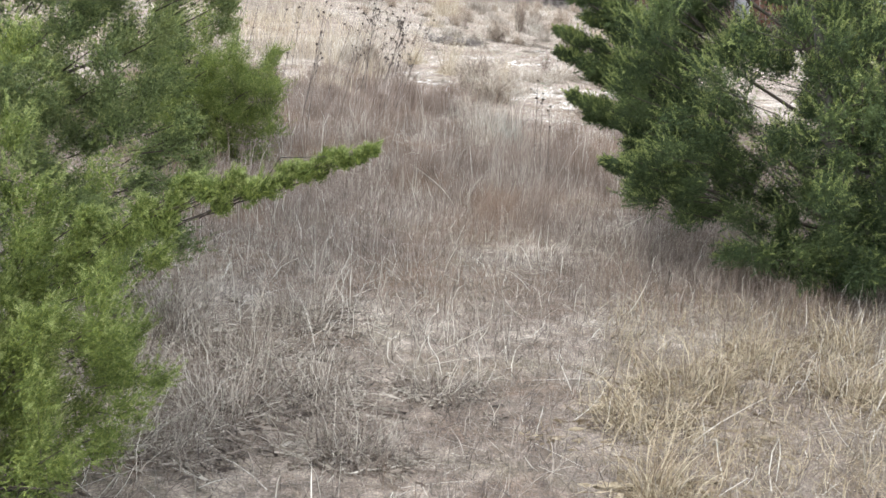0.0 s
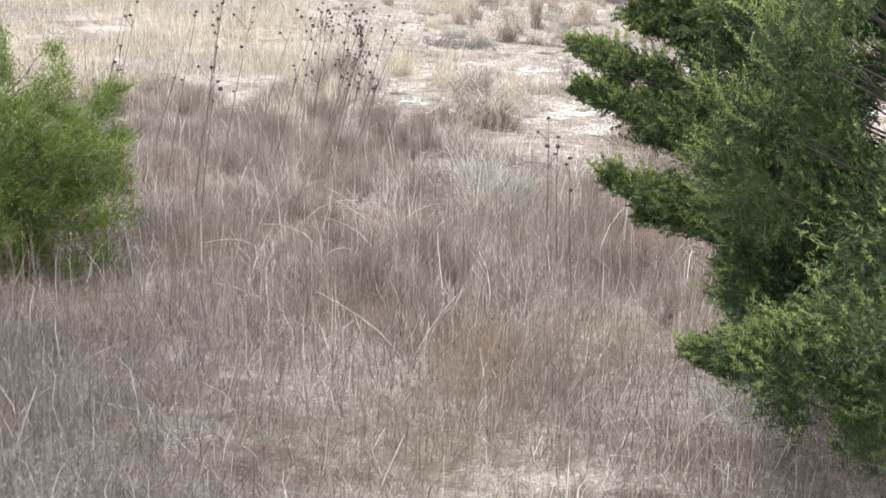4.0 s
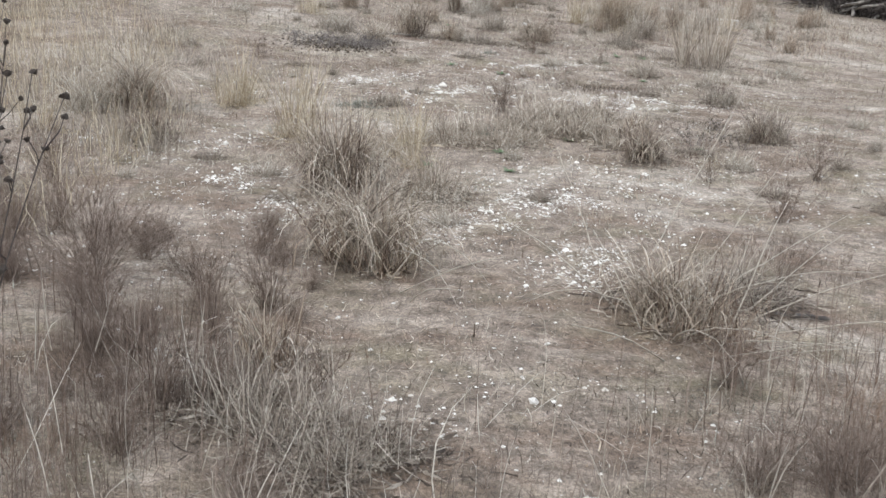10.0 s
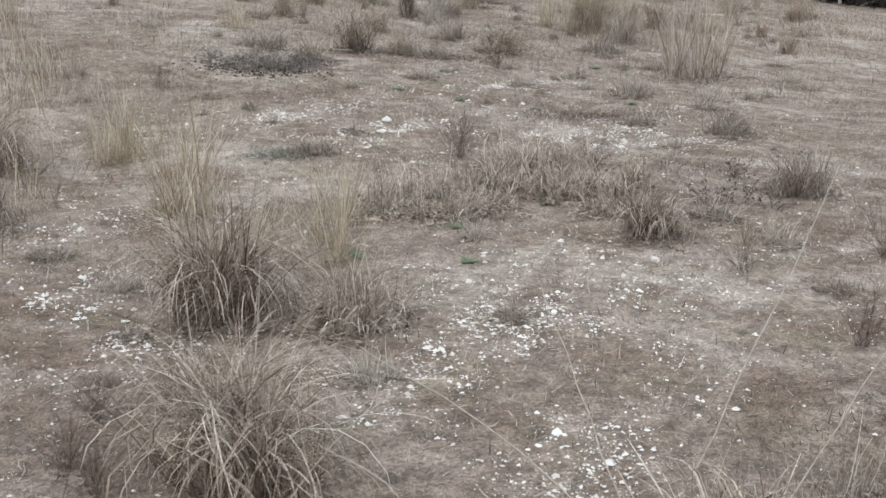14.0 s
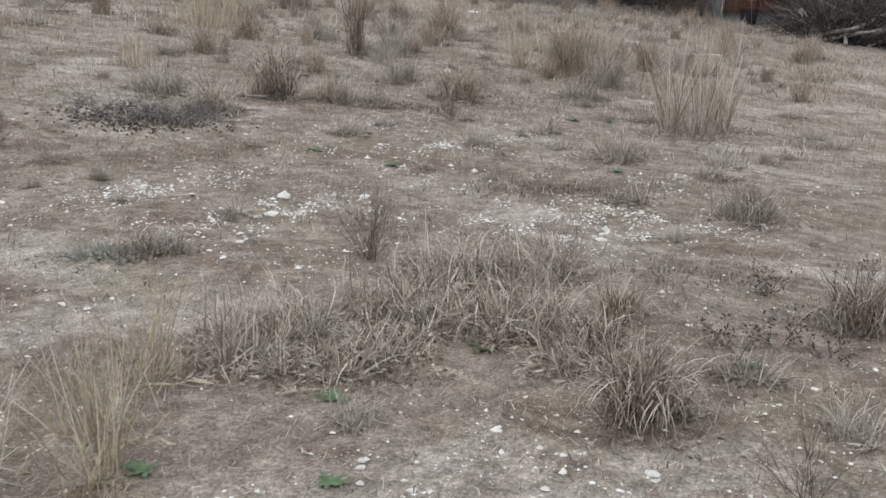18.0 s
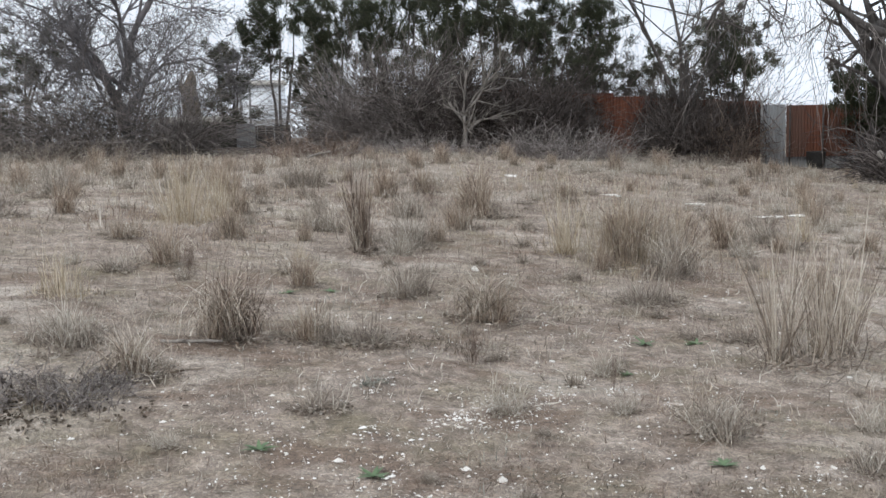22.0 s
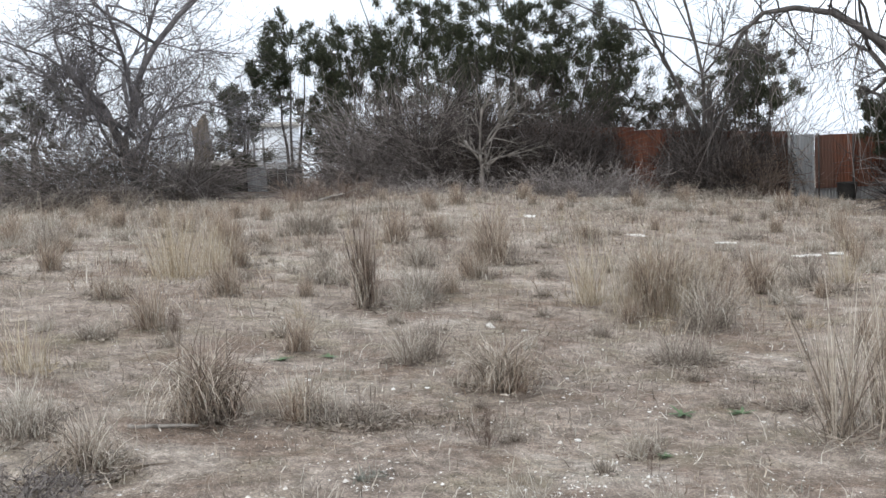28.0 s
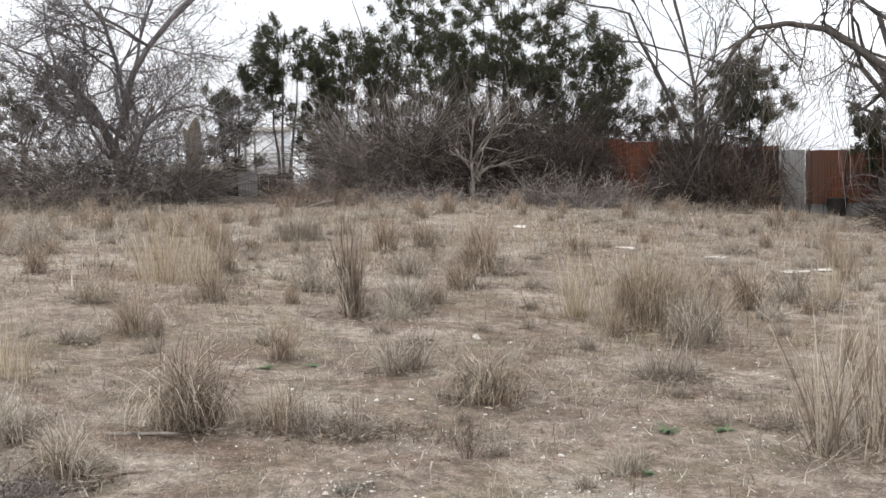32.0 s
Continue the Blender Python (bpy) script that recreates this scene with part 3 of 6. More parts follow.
def clump_geo(rng, n, h, w, lean, bend, broken, wid, segs=5, foot=0.34):
    """Blades in a few sub-tufts, rising close together and drooping or snapping over in all directions."""
    subs = rng.normal(0, 1, (7, 2)) * w * foot * 0.45
    pick = rng.integers(0, 7, n)
    tall = rng.uniform(0.65, 1.1, 7)[pick]
    xy = subs[pick] + rng.normal(0, 1, (n, 2)) * w * foot * 0.22
    base = np.stack([xy[:, 0], xy[:, 1], np.full(n, -0.012)], -1)
    head = np.arctan2(xy[:, 1], xy[:, 0]) + rng.normal(0, 1.3, n)
    ln = np.abs(rng.normal(lean * 0.6, lean * 0.8, n))
    kk = np.where(rng.random(n) < broken, rng.uniform(1.0, 2.5, n), 0)
    hh = h * tall * (0.3 + 0.85 * rng.random(n) ** 0.6)
    geo = ribbons(base, head, hh, wid * rng.uniform(0.5, 1.5, n), ln, rng.normal(bend * 0.7, bend * 0.5, n), segs, rng.uniform(0, 2 * np.pi, n), kk, rng.uniform(0.3, 0.9, n), rng.normal(0, 0.5 + 0.5 * bend, n))
    geo[0][:, 2] = np.maximum(geo[0][:, 2], 0.004 + 0.02 * rng.random(len(geo[0])))
    return geo


def hanging_geo(rng, n, h, w, wid):
    """Long blades that rise close together, fold over and hang down all round."""
    xy = rng.normal(0, 1, (n, 2)) * w * 0.1
    base = np.stack([xy[:, 0], xy[:, 1], np.full(n, -0.01)], -1)
    head = rng.uniform(0, 2 * np.pi, n)
    le = h * rng.uniform(0.7, 1.5, n)
    lean = np.abs(rng.normal(0.08, 0.12, n)) + 0.12 * w / max(h, 0.1) * rng.random(n)
    snapped = np.where(rng.random(n) < 0.3, rng.uniform(0.5, 1.3, n), 0)
    geo = ribbons(base, head, le, wid * rng.uniform(0.5, 1.3, n), lean, rng.uniform(1.2, 2.9, n), 8, rng.uniform(0, 2 * np.pi, n), snapped, rng.uniform(0.38, 0.8, n), rng.normal(0, 0.9, n))
    geo[0][:, 2] = np.maximum(geo[0][:, 2], 0.004 + 0.03 * rng.random(len(geo[0])))
    return geo


def clump(kind, x, y, h, w, seed, dense=1.0):
    name, label, mat, lean, bend, broken, per, stalk, stalks = KINDS[kind]
    rng = np.random.default_rng(seed)
    ob = thing(name, x, y, label, "grass clump", "grass clumps on the lot")
    n = int(np.clip(per * dense * (w / 0.4) ** 1.3 * 1.2, 70, 1000))
    wid = 0.0043 if kind == "curly" else 0.0046 if kind == "mop" else 0.0028 + 0.0014 * h if kind in ("straw", "sage") else 0.0062 if kind == "stalky" else 0.0034 if kind == "golden" else 0.0024 if kind == "tangle" else 0.0034 + 0.0018 * min(h, 0.8)
    part("foliage", clump_geo(rng, n, h * (1.0 + 0.1 * bend), w, lean, bend, broken, wid, 6 if dense >= 1 else 4, 0.16 if kind == "stalky" else 0.34), mat, ob)
    if kind in HANG and dense >= 0.5:
        share, hmat = HANG[kind]
        tagged(part("drooping_foliage", hanging_geo(rng, int(n * share * 0.45), h, w, wid * 1.35), hmat, ob, "pale blades folded over and hanging down"), kind="stuff")
    tagged(part("thatch", clump_geo(rng, n // 2 + 40, h * 0.4, w * 1.2, lean + 0.5, 1.0, 0.4, wid, 3, 0.5), {"straw": STRAW, "golden": GOLD, "tangle": THATCH}.get(kind, GREYB), ob), kind="stuff")
    if dense < 1:
        tagged(part("stalk_tuft", clump_geo(rng, stalks, h * 1.15, w * 0.8, lean * 1.3 + 0.1, bend * 0.3, 0.35, wid * 0.9, 5), stalk, ob), kind="stuff")
    else:
        for _ in range(stalks):
            part("stalk", clump_geo(rng, 1, h * 1.3, w * 0.8, lean * 1.5 + 0.15, 0.25, 0.4, wid * 1.1, 6), stalk, ob, "pale bleached stalk")
    return ob


CLUMPS = [
    ("upright", -0.69, 9.3, 0.84, 0.22), ("weep", -1.29, 5.78, 0.5, 0.32), ("straw", -2.51, 6.66, 0.4, 0.5), ("weep", -1.68, 5.03, 0.26, 0.26), ("mop", -1.27, 5.8, 0.46, 0.34), ("weep", 0.3, 6.62, 0.36, 0.42), ("weep", 0.24, 6.7, 0.36, 0.34), ("brown", 1.75, 9.49, 0.62, 0.62), ("fan", 1.95, 9.6, 0.6, 0.8), ("straw", 2.2, 9.75, 0.66, 0.4), ("straw", 1.55, 9.45, 0.7, 0.6), ("straw", 1.85, 9.3, 0.6, 0.5),
    ("straw", 1.23, 9.68, 0.72, 0.5), ("grey", 1.98, 8.78, 0.5, 0.42), ("stalky", 1.98, 5.74, 0.95, 0.6), ("stalky", 2.3, 5.95, 0.9, 0.6),
    ("grey", -4.29, 12.37, 0.38, 0.6), ("straw", -2.5, 10.59, 0.75, 0.8), ("straw", -2.25, 10.95, 0.6, 0.7), ("brown", -2.03, 11.27, 0.34, 0.3), ("brown", -1.85, 9.61, 0.27, 0.28),
    ("grey", -1.74, 14.69, 0.5, 0.6), ("brown", -0.08, 14.13, 0.36, 0.35), ("brown", 0.49, 12.87, 0.56, 0.52), ("brown", 0.29, 10.94, 0.3, 0.42),
    ("brown", 2.95, 10.56, 0.46, 0.44), ("straw", 3.89, 11.23, 0.64, 0.32), ("flat", -2.88, 9.58, 0.2, 0.36), ("grey", -1.19, 8.03, 0.17, 0.2),
    ("pale", -0.34, 9.3, 0.3, 0.4), ("curly", -1.62, 4.98, 0.34, 0.36), ("pale", -2.19, 5.67, 0.24, 0.38), ("flat", -0.55, 5.87, 0.26, 0.62),
    ("sage", -0.40, 4.89, 0.09, 0.14), ("flat", 1.55, 7.54, 0.3, 0.6), ("grey", -0.29, 11.81, 0.37, 0.35), ("grey", -1.20, 10.5, 0.25, 0.3),
    ("brown", 1.82, 14.57, 0.26, 0.4), ("grey", -2.42, 7.76, 0.19, 0.3), ("brown", -0.8, 5.9, 0.24, 0.3),
    ("curly", -0.91, 0.388, 0.24, 0.42), ("curly", -0.25, 0.68, 0.26, 0.4), ("curly", 0.02, 0.542, 0.27, 0.4),
    ("curly", 0.24, 0.506, 0.22, 0.3), ("mop", 0.36, -0.277, 0.3, 0.42), ("sage", -1.6, 1.488, 0.12, 0.45), ("grey", -1.42, 1.575, 0.14, 0.4), ("grey", 1.21, 4.16, 0.24, 0.34),
    ("grey", 1.35, 0.608, 0.17, 0.2), ("grey", 1.60, 2.56, 0.26, 0.44), ("weep", -1.46, -2.728, 0.54, 0.36), ("weep", -1.34, -2.885, 0.5, 0.36), ("straw", -1.22, -2.78, 0.42, 0.3),
    ("weep", -0.16, -3.41, 0.36, 0.42), ("tangle", 0.06, -3.252, 0.36, 0.6), ("fan", -0.05, -3.518, 0.3, 0.55), ("tangle", 0.3, -3.095, 0.3, 0.5), ("curly", -1.08, -1.563, 0.26, 0.4), ("brown", -1.71, -4.076, 0.27, 0.26),
    ("grey", -3.07, -0.257, 0.16, 0.26), ("flat", -1.54, -5.5, 0.34, 0.36), ("straw", -2.04, 0.102, 0.72, 0.36), ("straw", -1.55, -0.667, 0.5, 0.26),
    ("straw", -1.19, -0.65, 0.42, 0.24), ("straw", -2.69, 1.352, 0.46, 0.45), ("curly", 0.31, 0.194, 0.2, 0.4), ("curly", -0.62, 0.214, 0.2, 0.4), ("curly", -0.42, 0.347, 0.18, 0.5), ("curly", -0.4, 0.802, 0.24, 0.36), ("curly", 0.12, 0.782, 0.2, 0.34), ("curly", -0.75, 0.578, 0.18, 0.44), ("brown", 0.5, 0.7, 0.2, 0.28),
    ("sage", -1.38, -6.4, 0.36, 0.6), ("sage", -1.3, -6.2, 0.3, 0.5), ("pale", -1.45, -6.1, 0.36, 0.5), ("tangle", -1.4, -6.9, 0.4, 0.6), ("tangle", -2.66, -7, 0.5, 0.4), ("curly", -1.5, -6.75, 0.3, 0.34), ("flat", -1.45, -6.4, 0.3, 0.4), ("sage", -0.63, 0.533, 0.13, 0.24),
    ("mop", -1.67, -1.48, 0.55, 0.42), ("weep", -1.58, -1.429, 0.5, 0.4), ("curly", -1.03, -1.419, 0.26, 0.4), ("straw", -1.99, 0.03, 0.8, 0.4), ("straw", -2.64, 1.498, 0.7, 0.35), ("straw", -1.22, 0.071, 0.5, 0.25),
    ("curly", 0.2, 1.272, 0.28, 0.6), ("curly", -0.14, 1.303, 0.26, 0.5), ("grey", 1.46, 0.649, 0.3, 0.4), ("pale", -3.72, 0.925, 0.5, 0.5), 
    
    ("golden", -0.85, -13.45, 0.27, 0.5), ("golden", -0.6, -12.9, 0.3, 0.6), ("golden", -0.25, -12.55, 0.27, 0.5), ("golden", 0.2, -12.25, 0.27, 0.5), ("golden", 0.1, -12.9, 0.27, 0.5), ("golden", -0.95, -14.1, 0.3, 0.4),
    ("tangle", -2.95, -13.4, 0.5, 0.55), ("tangle", -2.55, -13, 0.42, 0.5), ("tangle", -2.95, -12.7, 0.46, 0.5), ("tangle", -2.5, -13.65, 0.46, 0.5), ("tangle", -2.2, -13.3, 0.36, 0.5), ("tangle", -2.75, -14, 0.4, 0.5), ("tangle", -2.0, -13.9, 0.3, 0.45), ("tangle", -2.4, -12.4, 0.36, 0.5), ("tangle", -1.7, -13.2, 0.24, 0.4),
    ("tangle", -1.87, -4.58, 0.28, 0.5), ("tangle", -1.35, -4.895, 0.34, 0.5), ("flat", -1.62, -4.737, 0.3, 0.6),
    ("weep", -3.38, 1.038, 0.55, 0.55), ("pale", -3.5, 1.191, 0.5, 0.5), ("mop", -3.01, -0.216, 0.24, 0.4), ("straw", -1.26, -0.339, 0.44, 0.3), ("straw", -3.84, -0.031, 0.4, 0.35), ("mop", 0.36, 0.368, 0.2, 0.3), ("mop", -3.07, -0.134, 0.2, 0.3),
    ("mop", 1.44, 0.618, 0.25, 0.35), ("grey", -0.26, 7.25, 0.3, 0.4), ("grey", -1.01, 10.46, 0.3, 0.35), ("brown", -1.9, 9.76, 0.34, 0.3), ("brown", -2.74, 9.31, 0.2, 0.35),
    ("grey", -2.1, 5.42, 0.26, 0.4), ("grey", -0.23, 9.75, 0.4, 0.45), ("brown", 0.45, 12.15, 0.5, 0.5), 
    ("brown", 1.82, 9.82, 0.55, 0.5), ("curly", 2.32, 10.71, 0.45, 0.45), ("curly", 1.24, 4.5, 0.22, 0.32),
    ("grey", 1.73, 3.67, 0.15, 0.3), ("stalky", 2.5, 6.12, 0.8, 0.45), ("grey", 3.49, 11.07, 0.35, 0.4),
]
for i, (kind, x, y, h, w) in enumerate(CLUMPS):
    clump(kind, x, y, h, w, 100 + i)


def more_clumps():
    """Further clumps dotted over the lot, repeats of a few shapes."""
    rng = np.random.default_rng(77)
    first = {}
    for k, (kind, h, w) in enumerate((("brown", 0.4, 0.4), ("grey", 0.3, 0.4), ("straw", 0.5, 0.42), ("pale", 0.28, 0.4), ("flat", 0.25, 0.4), ("grey", 0.2, 0.3))):
        first[k] = (kind, h, w)
    made, taken = {}, [(c[1], c[2]) for c in CLUMPS]
    count = 0
    while count < 390:
        y = 7.5 + 17 * rng.random()
        x = rng.uniform(-0.42 * y - 1.0, 0.42 * y + 0.6)
        if min((x - a) ** 2 + (y - b) ** 2 for a, b in taken) < 0.13:
            continue
        far = (y - 7.5) / 17
        if rng.random() > 0.5 + far:
            continue
        k = int(rng.choice(6, p=[0.2, 0.22, 0.12 + 0.08 * far, 0.2, 0.1, 0.16 - 0.08 * far]))
        s = rng.uniform(0.5, 1.3) * (0.7 + 0.6 * far - 1.6 * max(far - 0.6, 0))
        m = pose(x, y, gz(x, y), 0, 0, rng.uniform(0, 360)) @ Matrix.Scale(s, 4)
        if k not in made:
            kind, h, w = first[k]
            made[k] = clump(kind, x, y, h, w, 900 + k, 0.6)
            made[k].matrix_basis = m
        else:
            copy_thing(made[k], m)
        taken.append((x, y))
        count += 1
    for _ in range(190):
        x, y = rng.uniform(-4.2, 3.6), rng.uniform(-3.0, 7.8)
        if min((x - a) ** 2 + (y - b) ** 2 for a, b in taken) < 0.12 or waves(x, y, 1.3, 1.6, 0.7) < -0.1 or abs(x - np.interp(y, (-6, -3, 0), (-1.1, -0.3, 0))) < 0.3 and y < 0.4:
            continue
        k = int(rng.choice([1, 3, 4, 5]))
        m = pose(x, y, gz(x, y), 0, 0, rng.uniform(0, 360)) @ Matrix.Scale(rng.uniform(0.3, 0.75), 4)
        if k in made:
            copy_thing(made[k], m)
            taken.append((x, y))


more_clumps()


# ---- twiggy weeds ----
def bush_lines(rng, n, h, w, r0=0.003, fork=2):
    lines = []
    for _ in range(n):
        a, tilt = rng.uniform(0, 2 * np.pi), abs(rng.normal(0, 0.5)) * w / max(h, 0.05)
        p = np.array([rng.normal(0, 0.02), rng.normal(0, 0.02), -0.01])
        d = np.array([math.cos(a) * tilt, math.sin(a) * tilt, 1.0])
        d /= np.linalg.norm(d)
        line = [(p.copy(), r0)]
        for k in range(4):
            p = p + d * h / 4 * rng.uniform(0.7, 1.2)
            d = d + rng.normal(0, 0.12, 3)
            d /= np.linalg.norm(d)
            line.append((p.copy(), r0 * (1 - 0.2 * (k + 1))))
            if k < 3:
                for _ in range(fork):
                    q, e = p.copy(), d + rng.normal(0, 0.45, 3)
                    e /= np.linalg.norm(e)
                    s = h * rng.uniform(0.15, 0.4)
                    lines.append([(q, r0 * 0.6), (q + e * s * 0.5, r0 * 0.45), (q + (e + rng.normal(0, 0.15, 3)) * s, r0 * 0.25)])
        lines.append(line)
    return lines


def twig_shrub(x, y, h, w, seed, n=22, mat=None, name="twiggy_weed", label="leafless brown weed with fine upright twigs", r0=0.0017, fork=3):
    rng = np.random.default_rng(seed)
    ob = thing(name, x, y, label, "weed", "twiggy weeds on the lot")
    tagged(part("twigwork", tubes(bush_lines(rng, n, h, w, r0, fork), 3), mat or REDTWIG, ob), kind="stuff")
    return ob


def broomweeds():
    """Fine hazy weeds through the thinning meadow."""
    made = None
    rng = np.random.default_rng(290)
    for k in range(268):
        near = k >= 230
        y = rng.uniform(-4.7, -2.2) if near else rng.uniform(-9.0, -1.0)
        x = rng.uniform(-3.3, -1.62) if near else rng.uniform(-5.6, 1.6)
        if not near and (abs(x + 1.25) < 0.3 or y > float(edge_at(x)) + (1.2 if x < -1.75 else 0.5)):
            continue
        m = pose(x, y, gz(x, y), 0, 0, rng.uniform(0, 360)) @ Matrix.Scale(rng.uniform(0.6, 1.15) * (0.85 if near else 1.0), 4)
        if made is None:
            made = thing("broomweed", x, y, "hazy grey-brown broomweed of very fine dry twigs", "weed", "broomweeds")
            r2 = np.random.default_rng(291)
            tagged(part("twig_haze", tubes(bush_lines(r2, 60, 0.36, 0.55, 0.001, 4), 3), REDTWIG, made), kind="stuff")
            made.matrix_basis = m
        else:
            copy_thing(made, m)


broomweeds()
for i, (x, y, h, w, n) in enumerate([(-0.48, 1.541, 0.36, 0.62, 40), (0.3, 1.14, 0.36, 0.4, 14), (-1.90, 7.83, 0.26, 0.2, 20), (0.14, 5.48, 0.24, 0.2, 24), (0.87, 5.08, 0.19, 0.06, 7),
                                     (-2.74, 3.44, 0.27, 0.3, 26), (-2.55, -3.242, 0.5, 0.95, 80), (-1.78, -3.475, 0.3, 0.3, 40), (-2.01, -3.572, 0.3, 0.2, 24), (-2.95, -2.464, 0.4, 0.6, 36), (-2.3, -4.055, 0.34, 0.6, 36), (-1.95, -3.842, 0.3, 0.3, 16), (-3.3, -1.409, 0.4, 0.6, 36), (-1.5, -4.37, 0.26, 0.4, 24), (0.55, -2.885, 0.3, 0.5, 26), (0.9, -1.722, 0.3, 0.6, 30), (1.5, -0.522, 0.36, 0.6, 36), (0.7, -0.791, 0.3, 0.5, 22), (-2.0, -4.58, 0.42, 0.5, 30), (1.60, 2.6, 0.24, 0.4, 24), (0.1, -5, 0.32, 0.6, 30),
                                     (0.6, -5.5, 0.34, 0.6, 30), (-2.6, -5.6, 0.46, 0.6, 30), (0.0, 13, 0.3, 0.4, 20)]):
    twig_shrub(x, y, h, w, 300 + i, n, r0=0.0012)


def leafy_weed(x, y, h, w, seed):
    """Dead weed with small dark withered leaves."""
    rng = np.random.default_rng(seed)
    ob = thing("withered_weed", x, y, "low dead weed with small dark withered leaves", "weed", "withered weeds")
    lines = bush_lines(rng, 7, h, w * 1.6, 0.0022, 2)
    part("stemwork", tubes(lines, 3), TWIG, ob)
    tips = np.array([p for line in lines for p, _ in line[1:]])
    tips = tips + rng.normal(0, 0.006, tips.shape)
    tagged(part("leafage", free_ribbons(tips, rng.normal(size=tips.shape), rng.uniform(0.01, 0.02, len(tips)), 0.008, rng), WITHER, ob, "small dark curled leaves"), kind="stuff")


for i, (x, y, h, w) in enumerate([(0.86, 0.317, 0.2, 0.22), (1.05, 0.417, 0.2, 0.22), (1.18, 0.296, 0.17, 0.2), (1.62, 0.986, 0.22, 0.3), (1.2, 1.038, 0.16, 0.3)]):
    leafy_weed(x, y, h, w, 400 + i)


def rosette(x, y, r, seed):
    rng = np.random.default_rng(seed)
    n = 14
    ob = thing("green_rosette", x, y, "small green weed rosette flat on the soil", "weed", "green rosettes")
    a = rng.uniform(0, 2 * np.pi, n)
    base = np.zeros((n, 3)) + [0, 0, 0.006]
    for k in range(n):
        part("leaf", ribbons(base[k:k + 1], a[k:k + 1], r * rng.uniform(0.7, 1.4, 1), 0.02, rng.uniform(1.1, 1.45, 1), 0.3, 3), WEEDG, ob)


for i, (x, y, r) in enumerate([(-0.58, -0.062, 0.07), (-0.07, 0.337, 0.05), (-1.10, -0.605, 0.05), (-0.58, -0.659, 0.05), (0.86, 0.214, 0.05), (1.25, 6.2, 0.09), (1.6, 6.25, 0.08), (-1.1, 7.3, 0.07), (-0.8, 7.4, 0.07),
                               (1.0, 5.4, 0.05), (-0.35, 3.6, 0.07), (-0.85, 3.9, 0.07), (1.1, 3.7, 0.06)]):
    rosette(x, y, r, 500 + i)


# ---- dead sunflower stalks with dark seed heads ----
def seed_stalk(x, y, h, seed, lean=(0.2, 0.0), rich=2):
    """One upright stem, short side stems high up, a small head on each."""
    rng = np.random.default_rng(seed)
    ob = thing("dead_sunflower_stalk", x, y, "tall thin dry sunflower stalk with small dark seed heads", "dead plant", "sunflower stalks")
    d = np.array([rng.normal(lean[0], 0.06), rng.normal(lean[1], 0.05), 1.0])
    pts = [np.array([0, 0, -0.02])]
    for k in range(7):
        d = d + rng.normal(0, 0.025, 3) * [1, 1, 0.1]
        pts.append(pts[-1] + d * h / 7)
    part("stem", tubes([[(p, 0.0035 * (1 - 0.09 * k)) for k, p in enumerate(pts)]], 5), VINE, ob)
    tips = [(pts[-1], ob)]
    for k in range(3, 7):
        for _ in range(rng.integers(0, rich)):
            p = pts[k] + (pts[k + 1] - pts[k]) * rng.random() if k < 6 else pts[k]
            e = np.array([rng.normal(0, 0.55), rng.normal(0, 0.55), 1.0]) * rng.uniform(0.04, 0.13)
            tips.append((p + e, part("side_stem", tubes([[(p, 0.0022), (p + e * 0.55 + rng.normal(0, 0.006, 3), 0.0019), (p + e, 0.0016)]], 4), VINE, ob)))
    for q, holder in tips:
        r = rng.uniform(0.01, 0.016)
        bm = bmesh.new()
        bmesh.ops.create_icosphere(bm, subdivisions=1, radius=r, matrix=Matrix.Translation(q) @ Matrix.Diagonal((1, 1, 0.75, 1)))
        for v in bm.verts:
            v.co += Vector(rng.normal(0, r * 0.2, 3))
        me = bpy.data.meshes.new("seed_head")
        bm.to_mesh(me)
        bm.free()
        me.materials.append(SEED)
        part("seed_head", me, SEED, holder)


for i, (x, y, h, rich) in enumerate([(-2.84, -4.16, 1.2, 3), (-3.14, -3.26, 1.2, 3), (-2.96, -3.41, 1.2, 3), (-2.7, -3.73, 1.15, 3), (-2.75, -4.65, 1.2, 5), (-2.66, -4.5, 1.15, 5), (-2.6, -4.42, 1.05, 5), (-2.55, -4.75, 1.15, 5),
                                     (-2.5, -4.9, 1.2, 5), (-2.42, -4.75, 1.15, 4), (-2.38, -4.95, 1.1, 4), (-2.62, -4.9, 1.05, 4), (-2.85, -4.4, 1.0, 4), (-2.5, -4.6, 0.9, 4), (-3.1, -6.99, 1.3, 3),
                                     (-3.03, -7.12, 1.2, 2), (-3.5, -6.2, 1.2, 2), (-3.8, -6.6, 1.3, 2), (-3.3, -5.4, 1.2, 3), (-2.95, -5.2, 1.2, 3), (-3.15, -4.9, 1.15, 3), (-4.1, -6.0, 1.3, 2), (-3.6, -4.8, 1.2, 3), (-3.9, -5.2, 1.1, 3), (-4.3, -5.0, 1.2, 3)]):
    seed_stalk(x - 0.14, y, h, 600 + i, rich=rich)
for i, (x, y, h) in enumerate([(-1.08, -7.95, 0.84), (-1.02, -7.88, 0.72), (-0.98, -7.98, 0.62)]):
    seed_stalk(x, y, h, 660 + i, lean=(0.02, 0.0), rich=2)


